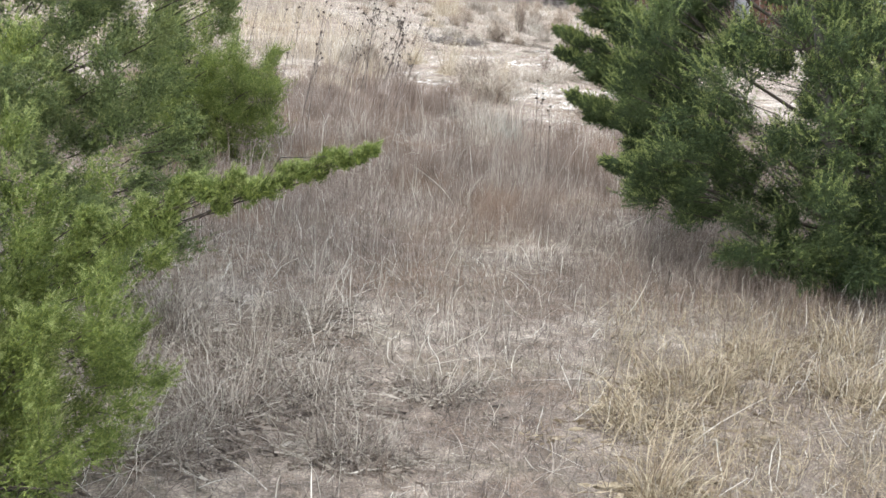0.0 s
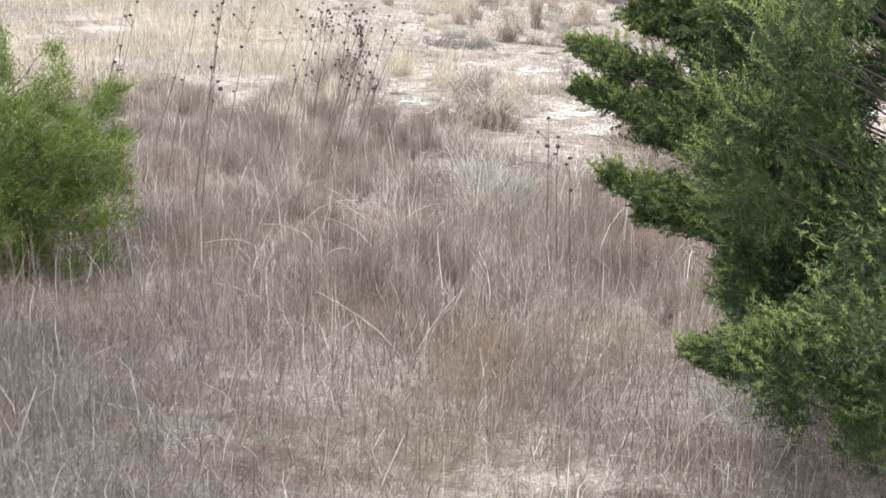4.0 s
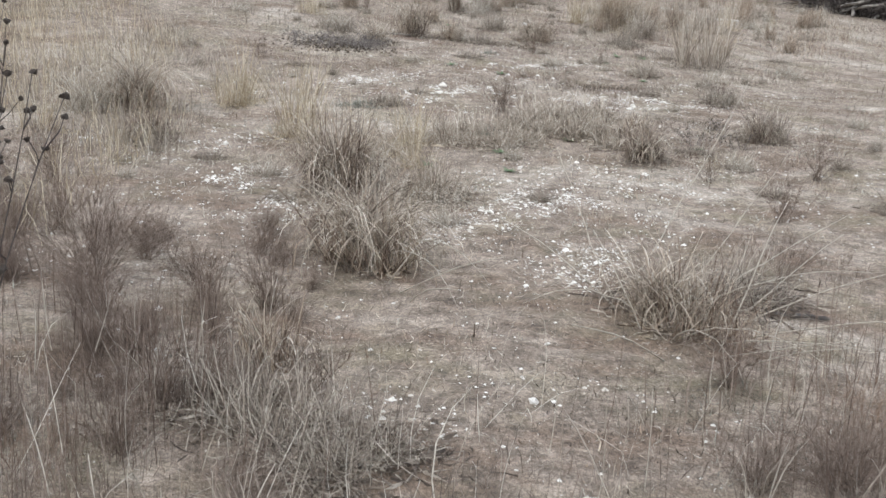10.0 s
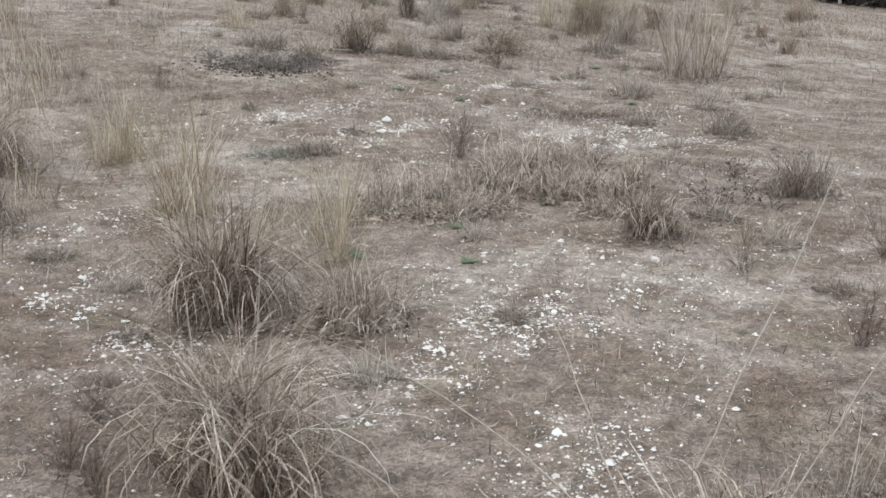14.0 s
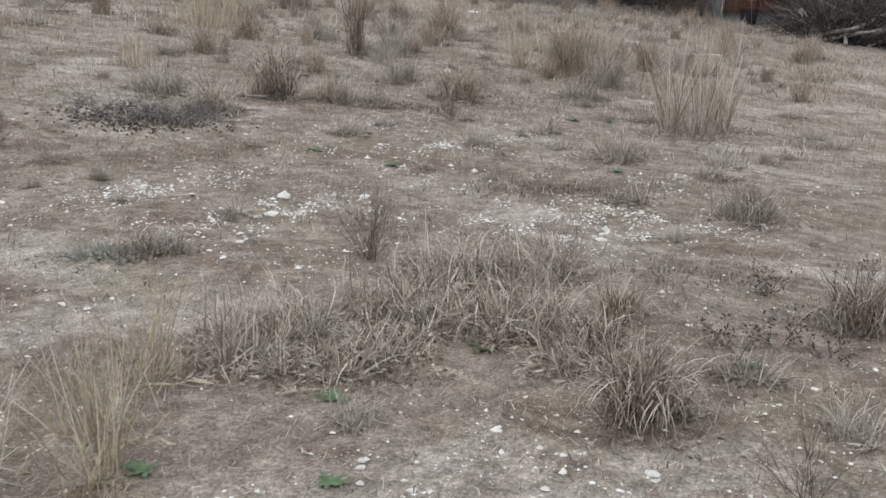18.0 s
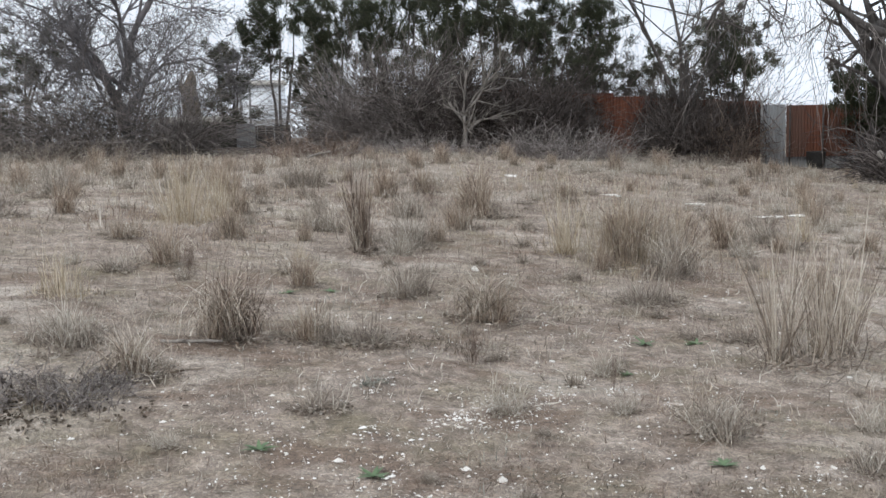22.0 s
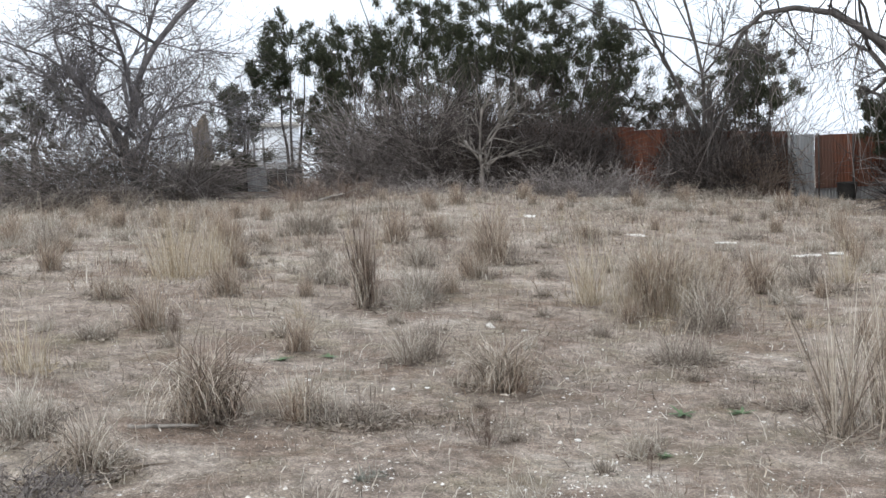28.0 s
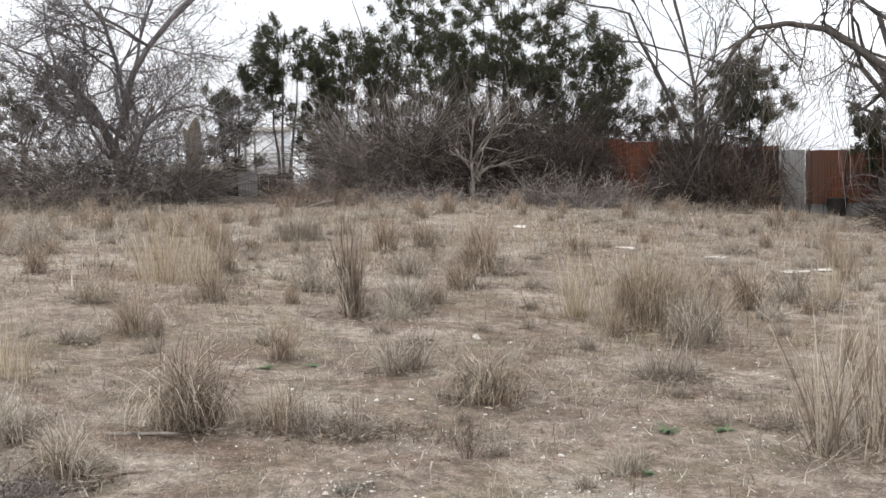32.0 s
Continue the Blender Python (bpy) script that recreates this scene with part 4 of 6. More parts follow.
# ---- loose pale stalks lying or leaning over the grass ----
def loose_stalk(x, y, length, head, lean, seed, droop=0.07):
    rng = np.random.default_rng(seed)
    ob = thing("fallen_stalk", x, y, "long pale dry stalk leaning in the grass", "dead plant", "pale fallen stalks")
    d = np.array([math.cos(head) * math.sin(lean), math.sin(head) * math.sin(lean), math.cos(lean)])
    p, line = np.array([0, 0, -0.01]), []
    for k in range(6):
        line.append((p.copy(), 0.004 * (1 - 0.12 * k)))
        d = d + np.array([math.cos(head), math.sin(head), -0.6]) * droop + rng.normal(0, 0.03 + 0.2 * droop, 3)
        d /= np.linalg.norm(d)
        p = p + d * length / 5
    part("stem", tubes([line], 4), PALEB, ob)


def stem_between(foot, tip, sag, seed):
    """A long thin stem from its foot to its tip, sagging or arching on the way, a few short side awns near the tip."""
    rng = np.random.default_rng(seed)
    ob = thing("leaning_grass_stem", foot[0], foot[1], "long thin bleached grass stem leaning out of a clump", "dead plant", "pale fallen stalks")
    end = np.array([tip[0] - foot[0], tip[1] - foot[1], tip[2] - gz(*foot)])
    line = []
    for k in range(9):
        f = k / 8
        q = end * f + rng.normal(0, 0.004, 3) * (0 < k < 8)
        q[2] += -sag * 4 * f * (1 - f) - 0.01 * (k == 0)
        line.append((q, 0.0034 * (1 - 0.6 * f)))
    awns = []
    for _ in range(5):
        q = line[int(rng.integers(4, 8))][0]
        awns.append([(q, 0.0014), (q + end * 0.06 + rng.normal(0, 0.012, 3), 0.0008)])
    part("stem", tubes([line], 4), PALEB, ob)
    tagged(part("awns", tubes(awns, 3), PALEB, ob), kind="stuff")


def loose_stalks():
    rng = np.random.default_rng(52)
    for i in range(30):
        x, y = rng.uniform(-3.3, 0.9), rng.uniform(-15, -6.5)
        if abs(x + 1.35) < 0.25:
            x -= 0.6
        loose_stalk(x, y, rng.uniform(0.2, 0.5), rng.uniform(0, 6.28), rng.uniform(0.2, 1.2), 700 + i)
    for i, (x, y, le, hd, ln) in enumerate([(0.02, -3.788, 0.75, 0.9, 0.55), (-0.25, -3.626, 0.5, 2.2, 0.6), (0.1, -3.896, 0.6, -1.1, 1.0), (0.0, -3.842, 0.55, -0.5, 1.1), (-0.2, -3.896, 0.55, 3.6, 1.0),
                                            (0.12, -3.626, 0.7, -0.6, 1.15), (0.05, -3.68, 0.75, -1.0, 1.1), (0.15, -3.518, 0.7, 0.1, 1.0), (0.2, -3.41, 0.65, 0.35, 0.9),
                                            (-1.3, -3.095, 0.5, 0.6, 0.6), (-1.25, -3.2, 0.6, -0.6, 1.0), (-1.2, -3.305, 0.55, -1.2, 0.9)]):
        loose_stalk(x, y, le, hd, ln, 780 + i)
    for i, (x, y, le, hd, ln) in enumerate([(-2.3, -7.96, 0.62, 3.0, 0.12), (-2.0, -7.92, 0.6, 2.8, 0.12), (-2.25, -8.45, 0.58, -0.6, 0.15), (-2.6, -8.0, 0.6, 3.4, 0.2), (-1.75, -7.6, 0.55, 0.4, 0.2), (-2.4, -8.9, 0.55, 2.4, 0.3), (-2.5, -7.3, 0.6, 0.2, 0.1), (-1.95, -7.2, 0.55, 0.6, 0.2)]):
        loose_stalk(x, y, le * 0.68, hd, ln, 830 + i, 0.34)
    # long pale stems standing out of the sprawling clump: foot, tip, sag
    for i, (a, b, sag) in enumerate([((-0.22, -3.095), (0.39, -2.496, 0.88), 0.02), ((-0.3, -3.252), (-0.53, -2.686, 0.56), 0.02), ((-0.3, -3.358), (-1.12, -2.4, 0.26), -0.09), ((-0.05, -3.252), (0.5, -2.938, 0.66), 0.03), ((-0.15, -3.518), (0.62, -3.68, 0.3), -0.08),
                                     ((-0.1, -3.626), (0.3, -4.213, 0.1), -0.08), ((-0.15, -3.68), (-0.02, -4.265, 0.06), -0.1), ((-0.2, -3.518), (-0.75, -3.68, 0.12), -0.1), ((-0.05, -3.41), (0.7, -3.2, 0.42), -0.02), ((-1.5, -1.616), (-1.15, -1.358, 0.62), 0.0), ((-1.35, -2.78), (-0.85, -3.252, 0.05), -0.16), ((-1.35, -2.833), (-1.0, -3.518, 0.04), -0.15)]):
        stem_between(a, b, sag, 850 + i)


loose_stalks()


# ---- junipers ----
def juniper(x, y, radius, top, bottom, seed, plumes, sprays, needles, mat, label, leaf=0.024, wleaf=0.0045, lean=(0.0, 0.0), extra=(), trunk_r=0.07, name="juniper_tree",
            plume=(0.16, 0.34), limb=0.012, tip=None, fine=1.0, boughs=40, foot=0.4, cone=0.6, inner=90, bright=0.65, loose=0.21):
    """Juniper: several stems, rising boughs, on each bough lumpy plumes, each plume a brush of feathery sprays set with short scale leaves."""
    rng = np.random.default_rng(seed)
    ob = thing(name, x, y, label, "tree")
    f = (np.arange(boughs) + rng.random(boughs)) / boughs
    a = rng.uniform(0, 2 * np.pi, boughs)
    env = radius * np.interp(f, (0, 0.28, 0.55, 1), (foot, 1, 0.95, 1 - cone)) * rng.uniform(0.7, 1.08, boughs)
    axis = np.stack([lean[0] * f, lean[1] * f, np.maximum(bottom + (top - bottom) * f - 0.4 * env, 0.12)], -1)
    ends = np.stack([lean[0] * f + env * np.cos(a), lean[1] * f + env * np.sin(a), bottom + (top - bottom) * f], -1)
    pick = rng.integers(0, boughs, plumes)
    back = rng.random(plumes) ** 1.2 * 0.8
    size = rng.uniform(*plume, plumes)
    root = ends[pick] + (axis - ends)[pick] * back[:, None]
    root[:, 2] -= 0.12 * env[pick] * np.sin(np.pi * back)
    tips = root + rng.normal(0, 0.8, (plumes, 3)) * size[:, None]
    if len(extra):
        more = np.array(extra, float)
        tips, size = np.concatenate([tips, more[:, :3]]), np.concatenate([size, more[:, 3]])
        root = np.concatenate([root, more[:, :3] * [0.82, 0.82, 0.9]])
    tips[:, 2] = np.maximum(tips[:, 2], 0.06)
    trunk = []
    for s in [np.array([rng.normal(0, 0.12), rng.normal(0, 0.12), 0]) for _ in range(3)]:
        p = s * 0.4 + [0, 0, -0.05]
        line = [(p, trunk_r)]
        for k in range(6):
            p = p + np.array([s[0] * 0.4 * radius + lean[0] / 6 + rng.normal(0, 0.03), s[1] * 0.4 * radius + lean[1] / 6 + rng.normal(0, 0.03), top * 0.8 / 6])
            line.append((p.copy(), trunk_r * (1 - 0.14 * (k + 1))))
        trunk.append(line)
    part("trunk", tubes(trunk, 7), BARK, ob, "grey shaggy trunk with several stems")
    for k in range(boughs):
        s, t = axis[k], ends[k]
        bow = [s, s + (t - s) * 0.35 - [0, 0, 0.07 * env[k]] + rng.normal(0, 0.03, 3), s + (t - s) * 0.7 - [0, 0, 0.06 * env[k]] + rng.normal(0, 0.03, 3), t]
        part("bough", tubes([[(p, limb * (1.6 - 0.45 * i)) for i, p in enumerate(bow)]], 5), RUSTBARK, ob)
    tagged(part("twigwork", tubes([[(r, limb * 0.35), ((r + t) / 2 + rng.normal(0, 0.015, 3), limb * 0.28), (t, limb * 0.15)] for r, t in zip(root, tips)], 3), RUSTBARK, ob), kind="stuff")
    outw = tips - np.array([0, 0, bottom + 0.25 * (top - bottom)])
    outw /= np.linalg.norm(outw, axis=1, keepdims=True)
    outw = outw * 0.8 + np.array([0, 0, 0.5]) + rng.normal(0, 0.28, outw.shape)
    outw /= np.linalg.norm(outw, axis=1, keepdims=True)
    r1 = np.repeat(np.arange(len(tips)), sprays)
    sway = outw[r1] + rng.normal(0, 0.5, (len(r1), 3))
    sway /= np.linalg.norm(sway, axis=1, keepdims=True)
    core = tips[r1] - outw[r1] * (size[r1] * rng.uniform(0.2, 0.7, len(r1)))[:, None] + rng.normal(0, 0.12, (len(r1), 3)) * size[r1][:, None]
    slen = size[r1] * rng.uniform(0.3, 0.85, len(r1))
    near = r1 >= plumes
    r2 = np.repeat(np.arange(len(r1)), np.where(near, int(needles * fine), needles))
    u = 0.1 + 0.9 * rng.random(len(r2)) ** 0.85
    base = core[r2] + sway[r2] * (u * slen[r2])[:, None] + rng.normal(0, 0.003, (len(r2), 3)) + np.array([0, 0, 1.0]) * (0.12 * slen[r2] * u * u)[:, None]
    way = sway[r2] + rng.normal(0, 0.62, (len(r2), 3)) + np.array([0, 0, 0.12])
    base[:, 2] = np.maximum(base[:, 2], 0.03)
    thin = np.where(near[r2], 1 / math.sqrt(fine), 1.0)
    size_n = leaf * rng.uniform(0.7, 1.4, len(r2)) * (1.25 - 0.65 * u) * thin
    wide = wleaf * rng.uniform(0.7, 1.3, len(r2)) * thin
    # Tips of upward sprays take the paler colour, so top light is painted in.
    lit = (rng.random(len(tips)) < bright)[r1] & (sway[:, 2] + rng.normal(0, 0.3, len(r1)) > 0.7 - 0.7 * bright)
    fresh_lit = lit[r2] & (u > rng.normal(0.6, 0.12, len(r2))) if tip else np.zeros(len(r2), bool)
    many = np.where(np.arange(len(tips)) >= plumes, int(inner * fine), inner)
    r3 = np.repeat(np.arange(len(tips)), many)
    mid = tips[r3] - outw[r3] * (0.3 * size[r3])[:, None] + rng.normal(0, loose, (len(r3), 3)) * size[r3][:, None]
    mid[:, 2] = np.maximum(mid[:, 2], 0.03)
    slim = np.where(r3 >= plumes, 1 / math.sqrt(fine), 1.0)
    part("inner_foliage", free_ribbons(mid, outw[r3] + rng.normal(0, 0.8, (len(r3), 3)), leaf * rng.uniform(0.8, 1.5, len(r3)) * slim, wleaf * 1.5 * slim, rng, 0.0, 1), mat, ob, "dark older sprays inside the crown")
    part("crown", free_ribbons(base[~fresh_lit], way[~fresh_lit], size_n[~fresh_lit], wide[~fresh_lit], rng, 0.0, 1), mat, ob, "green scale-leaf sprays in uneven plumes")
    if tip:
        part("lit_new_growth", free_ribbons(base[fresh_lit], way[fresh_lit], size_n[fresh_lit], wide[fresh_lit], rng, 0.0, 1), tip, ob, "yellow-green tips of the upward sprays, coloured as if lit from above")
    return ob


def flank(seed, n, r0, r1, z0, z1, mid, spread, size):
    """More plumes on one side of a crown."""
    rng = np.random.default_rng(seed)
    a, r = mid + rng.normal(0, spread, n), rng.uniform(r0, r1, n)
    return [(float(q * math.cos(b)), float(q * math.sin(b)), float(z), float(s)) for q, b, z, s in zip(r, a, rng.uniform(z0, z1, n), rng.uniform(0.8, 1.2, n) * size)]


def bough(seed, a, b, n, s0, s1, thick=0.05):
    """Plumes set close along one side branch, smaller towards its tip, with short side twigs."""
    rng = np.random.default_rng(seed)
    f = (np.arange(n) + rng.random(n)) / n
    p = np.array(a)[None] + (np.array(b) - np.array(a))[None] * f[:, None] + rng.normal(0, thick, (n, 3)) * (1.1 - f)[:, None]
    p[:, 2] += 0.06 * np.sin(f * 7 + seed) * (1 - f)
    return [(float(q[0]), float(q[1]), float(q[2]), float(v)) for q, v in zip(p, (s0 + (s1 - s0) * f) * rng.uniform(0.8, 1.2, n))]


BRANCHES = []
for k, (a, b, n) in enumerate([((-1.15, 0.35, 1.12), (-1.95, 0.45, 1.37), 30), ((-1.15, 0.3, 1.0), (-1.93, 0.45, 1.24), 32), ((-1.2, 0.3, 0.72), (-1.84, 0.45, 0.97), 28), ((-1.1, 0.4, 1.35), (-1.9, 0.42, 1.62), 30),
                               ((-1.1, -0.4, 0.6), (-1.7, -0.5, 0.72), 20), ((-1.2, 0.45, 1.1), (-1.74, 0.5, 1.12), 22), ((-1.2, 0.4, 1.35), (-1.8, 0.46, 1.47), 22), ((-1.1, 0.4, 0.85), (-1.72, 0.48, 0.84), 22), ((-1.0, 0.4, 1.6), (-1.75, 0.4, 1.82), 24)]):
    BRANCHES += bough(1 + k, a, b, n, 0.2, 0.085)
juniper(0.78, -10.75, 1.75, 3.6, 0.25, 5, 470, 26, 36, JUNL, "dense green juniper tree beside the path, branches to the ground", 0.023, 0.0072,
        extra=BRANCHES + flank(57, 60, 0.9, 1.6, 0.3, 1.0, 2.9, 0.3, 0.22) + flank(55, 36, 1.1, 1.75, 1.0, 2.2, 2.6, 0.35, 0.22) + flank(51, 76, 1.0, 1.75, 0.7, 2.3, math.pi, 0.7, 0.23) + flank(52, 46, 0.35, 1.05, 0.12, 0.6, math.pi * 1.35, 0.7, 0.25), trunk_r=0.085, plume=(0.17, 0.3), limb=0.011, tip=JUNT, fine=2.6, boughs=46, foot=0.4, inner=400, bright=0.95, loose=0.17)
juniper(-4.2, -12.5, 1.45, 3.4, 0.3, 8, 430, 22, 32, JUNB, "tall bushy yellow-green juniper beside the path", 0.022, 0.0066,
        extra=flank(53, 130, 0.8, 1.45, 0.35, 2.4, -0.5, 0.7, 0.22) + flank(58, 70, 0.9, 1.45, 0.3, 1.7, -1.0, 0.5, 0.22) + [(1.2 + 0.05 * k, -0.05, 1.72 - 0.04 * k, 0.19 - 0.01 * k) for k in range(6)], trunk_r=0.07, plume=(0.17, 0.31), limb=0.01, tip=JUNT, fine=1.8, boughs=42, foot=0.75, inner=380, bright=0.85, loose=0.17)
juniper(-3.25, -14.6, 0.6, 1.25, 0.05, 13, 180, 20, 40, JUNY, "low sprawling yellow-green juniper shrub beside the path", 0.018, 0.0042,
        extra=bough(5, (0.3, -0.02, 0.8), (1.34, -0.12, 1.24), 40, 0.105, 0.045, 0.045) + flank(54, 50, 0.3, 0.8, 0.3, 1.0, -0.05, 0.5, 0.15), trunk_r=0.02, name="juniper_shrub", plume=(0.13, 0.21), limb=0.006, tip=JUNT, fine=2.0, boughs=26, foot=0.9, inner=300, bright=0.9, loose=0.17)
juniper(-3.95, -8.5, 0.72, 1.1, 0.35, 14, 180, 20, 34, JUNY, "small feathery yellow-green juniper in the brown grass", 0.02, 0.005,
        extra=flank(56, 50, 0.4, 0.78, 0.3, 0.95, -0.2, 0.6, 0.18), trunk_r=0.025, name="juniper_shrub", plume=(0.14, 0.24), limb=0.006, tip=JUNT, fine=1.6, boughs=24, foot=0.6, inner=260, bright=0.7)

# the row of junipers behind the lot: place, radius, top, lowest foliage, plumes, boughs
FAR = [(-9.3, 26.0, 1.5, 3.5, 0.3, 150, 16), (-10.9, 27.0, 1.5, 3.4, 0.3, 140, 16), (-4.65, 27.0, 0.5, 3.3, 1.0, 80, 10), (-3.5, 27.1, 0.75, 4.5, 2.5, 80, 12), (-2.3, 27.4, 0.95, 4.3, 1.0, 220, 16), (-1.15, 27.8, 0.65, 4.3, 2.0, 100, 10),
       (-0.4, 28.2, 1.5, 6.3, 3.0, 130, 16), (0.5, 27.4, 1.0, 4.3, 1.0, 190, 16), (1.7, 27.9, 1.4, 6.2, 2.8, 150, 16), (2.9, 27.6, 1.5, 4.7, 1.2, 260, 20), (4.0, 27.9, 1.0, 4.0, 1.2, 150, 14), (7.3, 27.0, 1.1, 3.4, 1.7, 150, 14),
       (5.7, 27.8, 0.8, 2.5, 0.9, 60, 10), (9.6, 24.0, 0.75, 2.2, 0.8, 100, 12)]
for i, (x, y, r, top, bot, plumes, boughs) in enumerate(FAR):
    g = gz(x, y)
    juniper(x, y, r, top - g, max(bot - g, 0.1), 20 + i, plumes, 14, 18, JUND, "dark green juniper standing behind the tin fence", 0.07, 0.016, trunk_r=0.045, plume=(0.2, 0.4), limb=0.012, boughs=boughs, foot=0.9, cone=0.35, inner=105, loose=0.22)


# ---- bare trees ----
def grow(rng, p, d, length, r, depth, lines, up=0.1, spread=0.6, kids=3, wob=0.14):
    steps = 5 if depth > 1 else 3
    line = [(p.copy(), r)]
    for k in range(steps):
        d = d + rng.normal(0, wob, 3) + np.array([0, 0, up * 0.3])
        d /= np.linalg.norm(d)
        p = p + d * length / steps
        line.append((p.copy(), r * (1 - 0.45 * (k + 1) / steps)))
        if depth > 0 and k >= (1 if depth > 1 else 0):
            for _ in range(rng.integers(1, kids)):
                e = d + rng.normal(0, spread, 3)
                e /= np.linalg.norm(e)
                grow(rng, p.copy(), e, length * rng.uniform(0.45, 0.72), max(r * 0.45, 0.0052), depth - 1, lines, up, spread, kids, wob)
    lines.append(line)


def bare_tree(name, label, x, y, limbs, seed, depth=3, mat=None, kids=3, up=0.1, spread=0.6, z=None, wob=0.14):
    """limbs: (start, direction, length, radius) from the tree's foot."""
    rng = np.random.default_rng(seed)
    ob = thing(name, x, y, label, "tree", z=z)
    trunk, twigs = [], []
    for s, d, le, r in limbs:
        mine = []
        grow(rng, np.array(s, float), np.array(d, float) / np.linalg.norm(d), le, r, depth, mine, up, spread, kids, wob)
        trunk.append(mine[-1])
        twigs += mine[:-1]
    part("trunk", tubes(trunk, 7), mat or BARK, ob)
    thick = [t for t in twigs if t[0][1] > 0.012]
    fine = [t for t in twigs if t[0][1] <= 0.012]
    for name, some, sides in (("branchwork", thick, 5), ("twigwork", fine, 3)):
        if some:
            tagged(part(name, tubes(some, sides), mat or BARK, ob), kind="stuff")
    return ob


bare_tree("mesquite_tree", "leafless grey mesquite tree with many fine curving twigs", -6.3, 24.0,
          [((0, 0, -0.1), (0.02, 0, 1), 2.2, 0.14), ((0, 0, 1.6), (0.1, 0, 1), 3.2, 0.08), ((0, 0, 1.4), (-0.8, -0.1, 0.75), 2.4, 0.055), ((0, 0.05, 1.5), (0.75, 0.1, 0.9), 2.7, 0.055), ((0, 0, 1.7), (-0.3, 0.2, 1), 2.8, 0.05),
           ((0, 0, 1.0), (-0.7, -0.3, 0.6), 1.9, 0.04), ((0, 0, 1.1), (0.8, -0.2, 0.6), 1.9, 0.04), ((0, 0, 0.5), (-0.5, -0.2, 0.9), 2.2, 0.035), ((0, 0, 0.5), (0.5, -0.2, 0.9), 2.2, 0.035)], 31, 4, GREYTWIG, 3, 0.02, 0.6, wob=0.18)
bare_tree("bare_tree", "small leafless tree with pale forked branches", 0.85, 24.4,
          [((0, 0, -0.1), (0, 0, 1), 0.9, 0.06), ((0, 0, 0.7), (-0.35, 0, 0.9), 1.1, 0.03), ((0, 0, 0.75), (0.6, -0.1, 0.8), 1.1, 0.032), ((0, 0, 0.5), (0.8, 0, 0.4), 0.9, 0.026), ((0, 0, 0.7), (0.2, 0.1, 1), 1.4, 0.028)], 33, 2, PALEBARK, 3, 0.06, 0.55)
bare_tree("bare_tree", "slender leafless tree with two stems in front of the fence", 5.7, 24.9,
          [((0, 0, -0.1), (0, 0, 1), 1.6, 0.07), ((0, 0, 1.2), (-0.42, 0, 1), 3.4, 0.048), ((0, 0, 1.2), (0.06, 0, 1), 3.4, 0.045), ((0.05, 0, 2.6), (0.45, 0, 0.8), 1.6, 0.026)], 34, 3, BARK, 3, 0.08, 0.5)
bare_tree("old_tree", "large leafless tree with an arching limb and hanging vines", 9.3, 21.8,
          [((0.5, 0, -0.1), (-0.1, 0, 1), 2.9, 0.2), ((0.2, 0, 2.6), (-0.35, 0.1, 1), 2.6, 0.12), ((0.2, 0, 2.7), (0.3, 0.1, 1), 3.0, 0.12)], 35, 2, BARK, 3, 0.08, 0.5)


def arching_limb():
    rng = np.random.default_rng(36)
    ob = thing("arching_limb", 9.2, 21.8, "long arching bare limb with thin vines hanging down", "tree limb", z=0)
    pts = np.array([(9.2, 21.8, 2.5), (8.6, 21.9, 2.75), (8.0, 22.0, 3.2), (7.5, 22.0, 3.5), (6.8, 22.0, 3.62), (6.2, 22.0, 3.55), (5.8, 22.0, 3.2), (5.54, 22.0, 2.75)]) - [9.2, 21.8, 0]
    part("limb", tubes([[(p, 0.085 * (1 - 0.09 * k)) for k, p in enumerate(pts)]], 7), BARK, ob)
    hang, twigs = [], []
    for _ in range(130):
        k = rng.uniform(0, 6.6)
        p = pts[int(k)] + (pts[int(k) + 1] - pts[int(k)]) * (k - int(k))
        drop = 0.03 + 0.27 * rng.random() ** 2
        d = np.array([rng.normal(0, 0.04), rng.normal(0, 0.04), -drop])
        line = [(p.copy(), 0.007)]
        for _ in range(9):
            d = d + np.array([rng.normal(0, 0.045), rng.normal(0, 0.03), rng.normal(0, 0.05)])
            d[2] = min(d[2], 0.05)
            p = p + d
            line.append((p.copy(), 0.0055))
        hang.append(line)
    for _ in range(26):
        k = rng.uniform(0.5, 6.9)
        p = pts[int(k)] + (pts[min(int(k) + 1, 7)] - pts[int(k)]) * (k - int(k))
        grow(rng, p.copy(), np.array([rng.normal(0, 0.6), rng.normal(0, 0.3), rng.choice([0.7, -0.8])]), 0.9, 0.02, 2, twigs, 0.1, 0.6, 3)
    part("vine_curtain", tubes(hang, 3), TWIG, ob)
    tagged(part("twigwork", tubes(twigs, 4), BARK, ob), kind="stuff")


arching_limb()


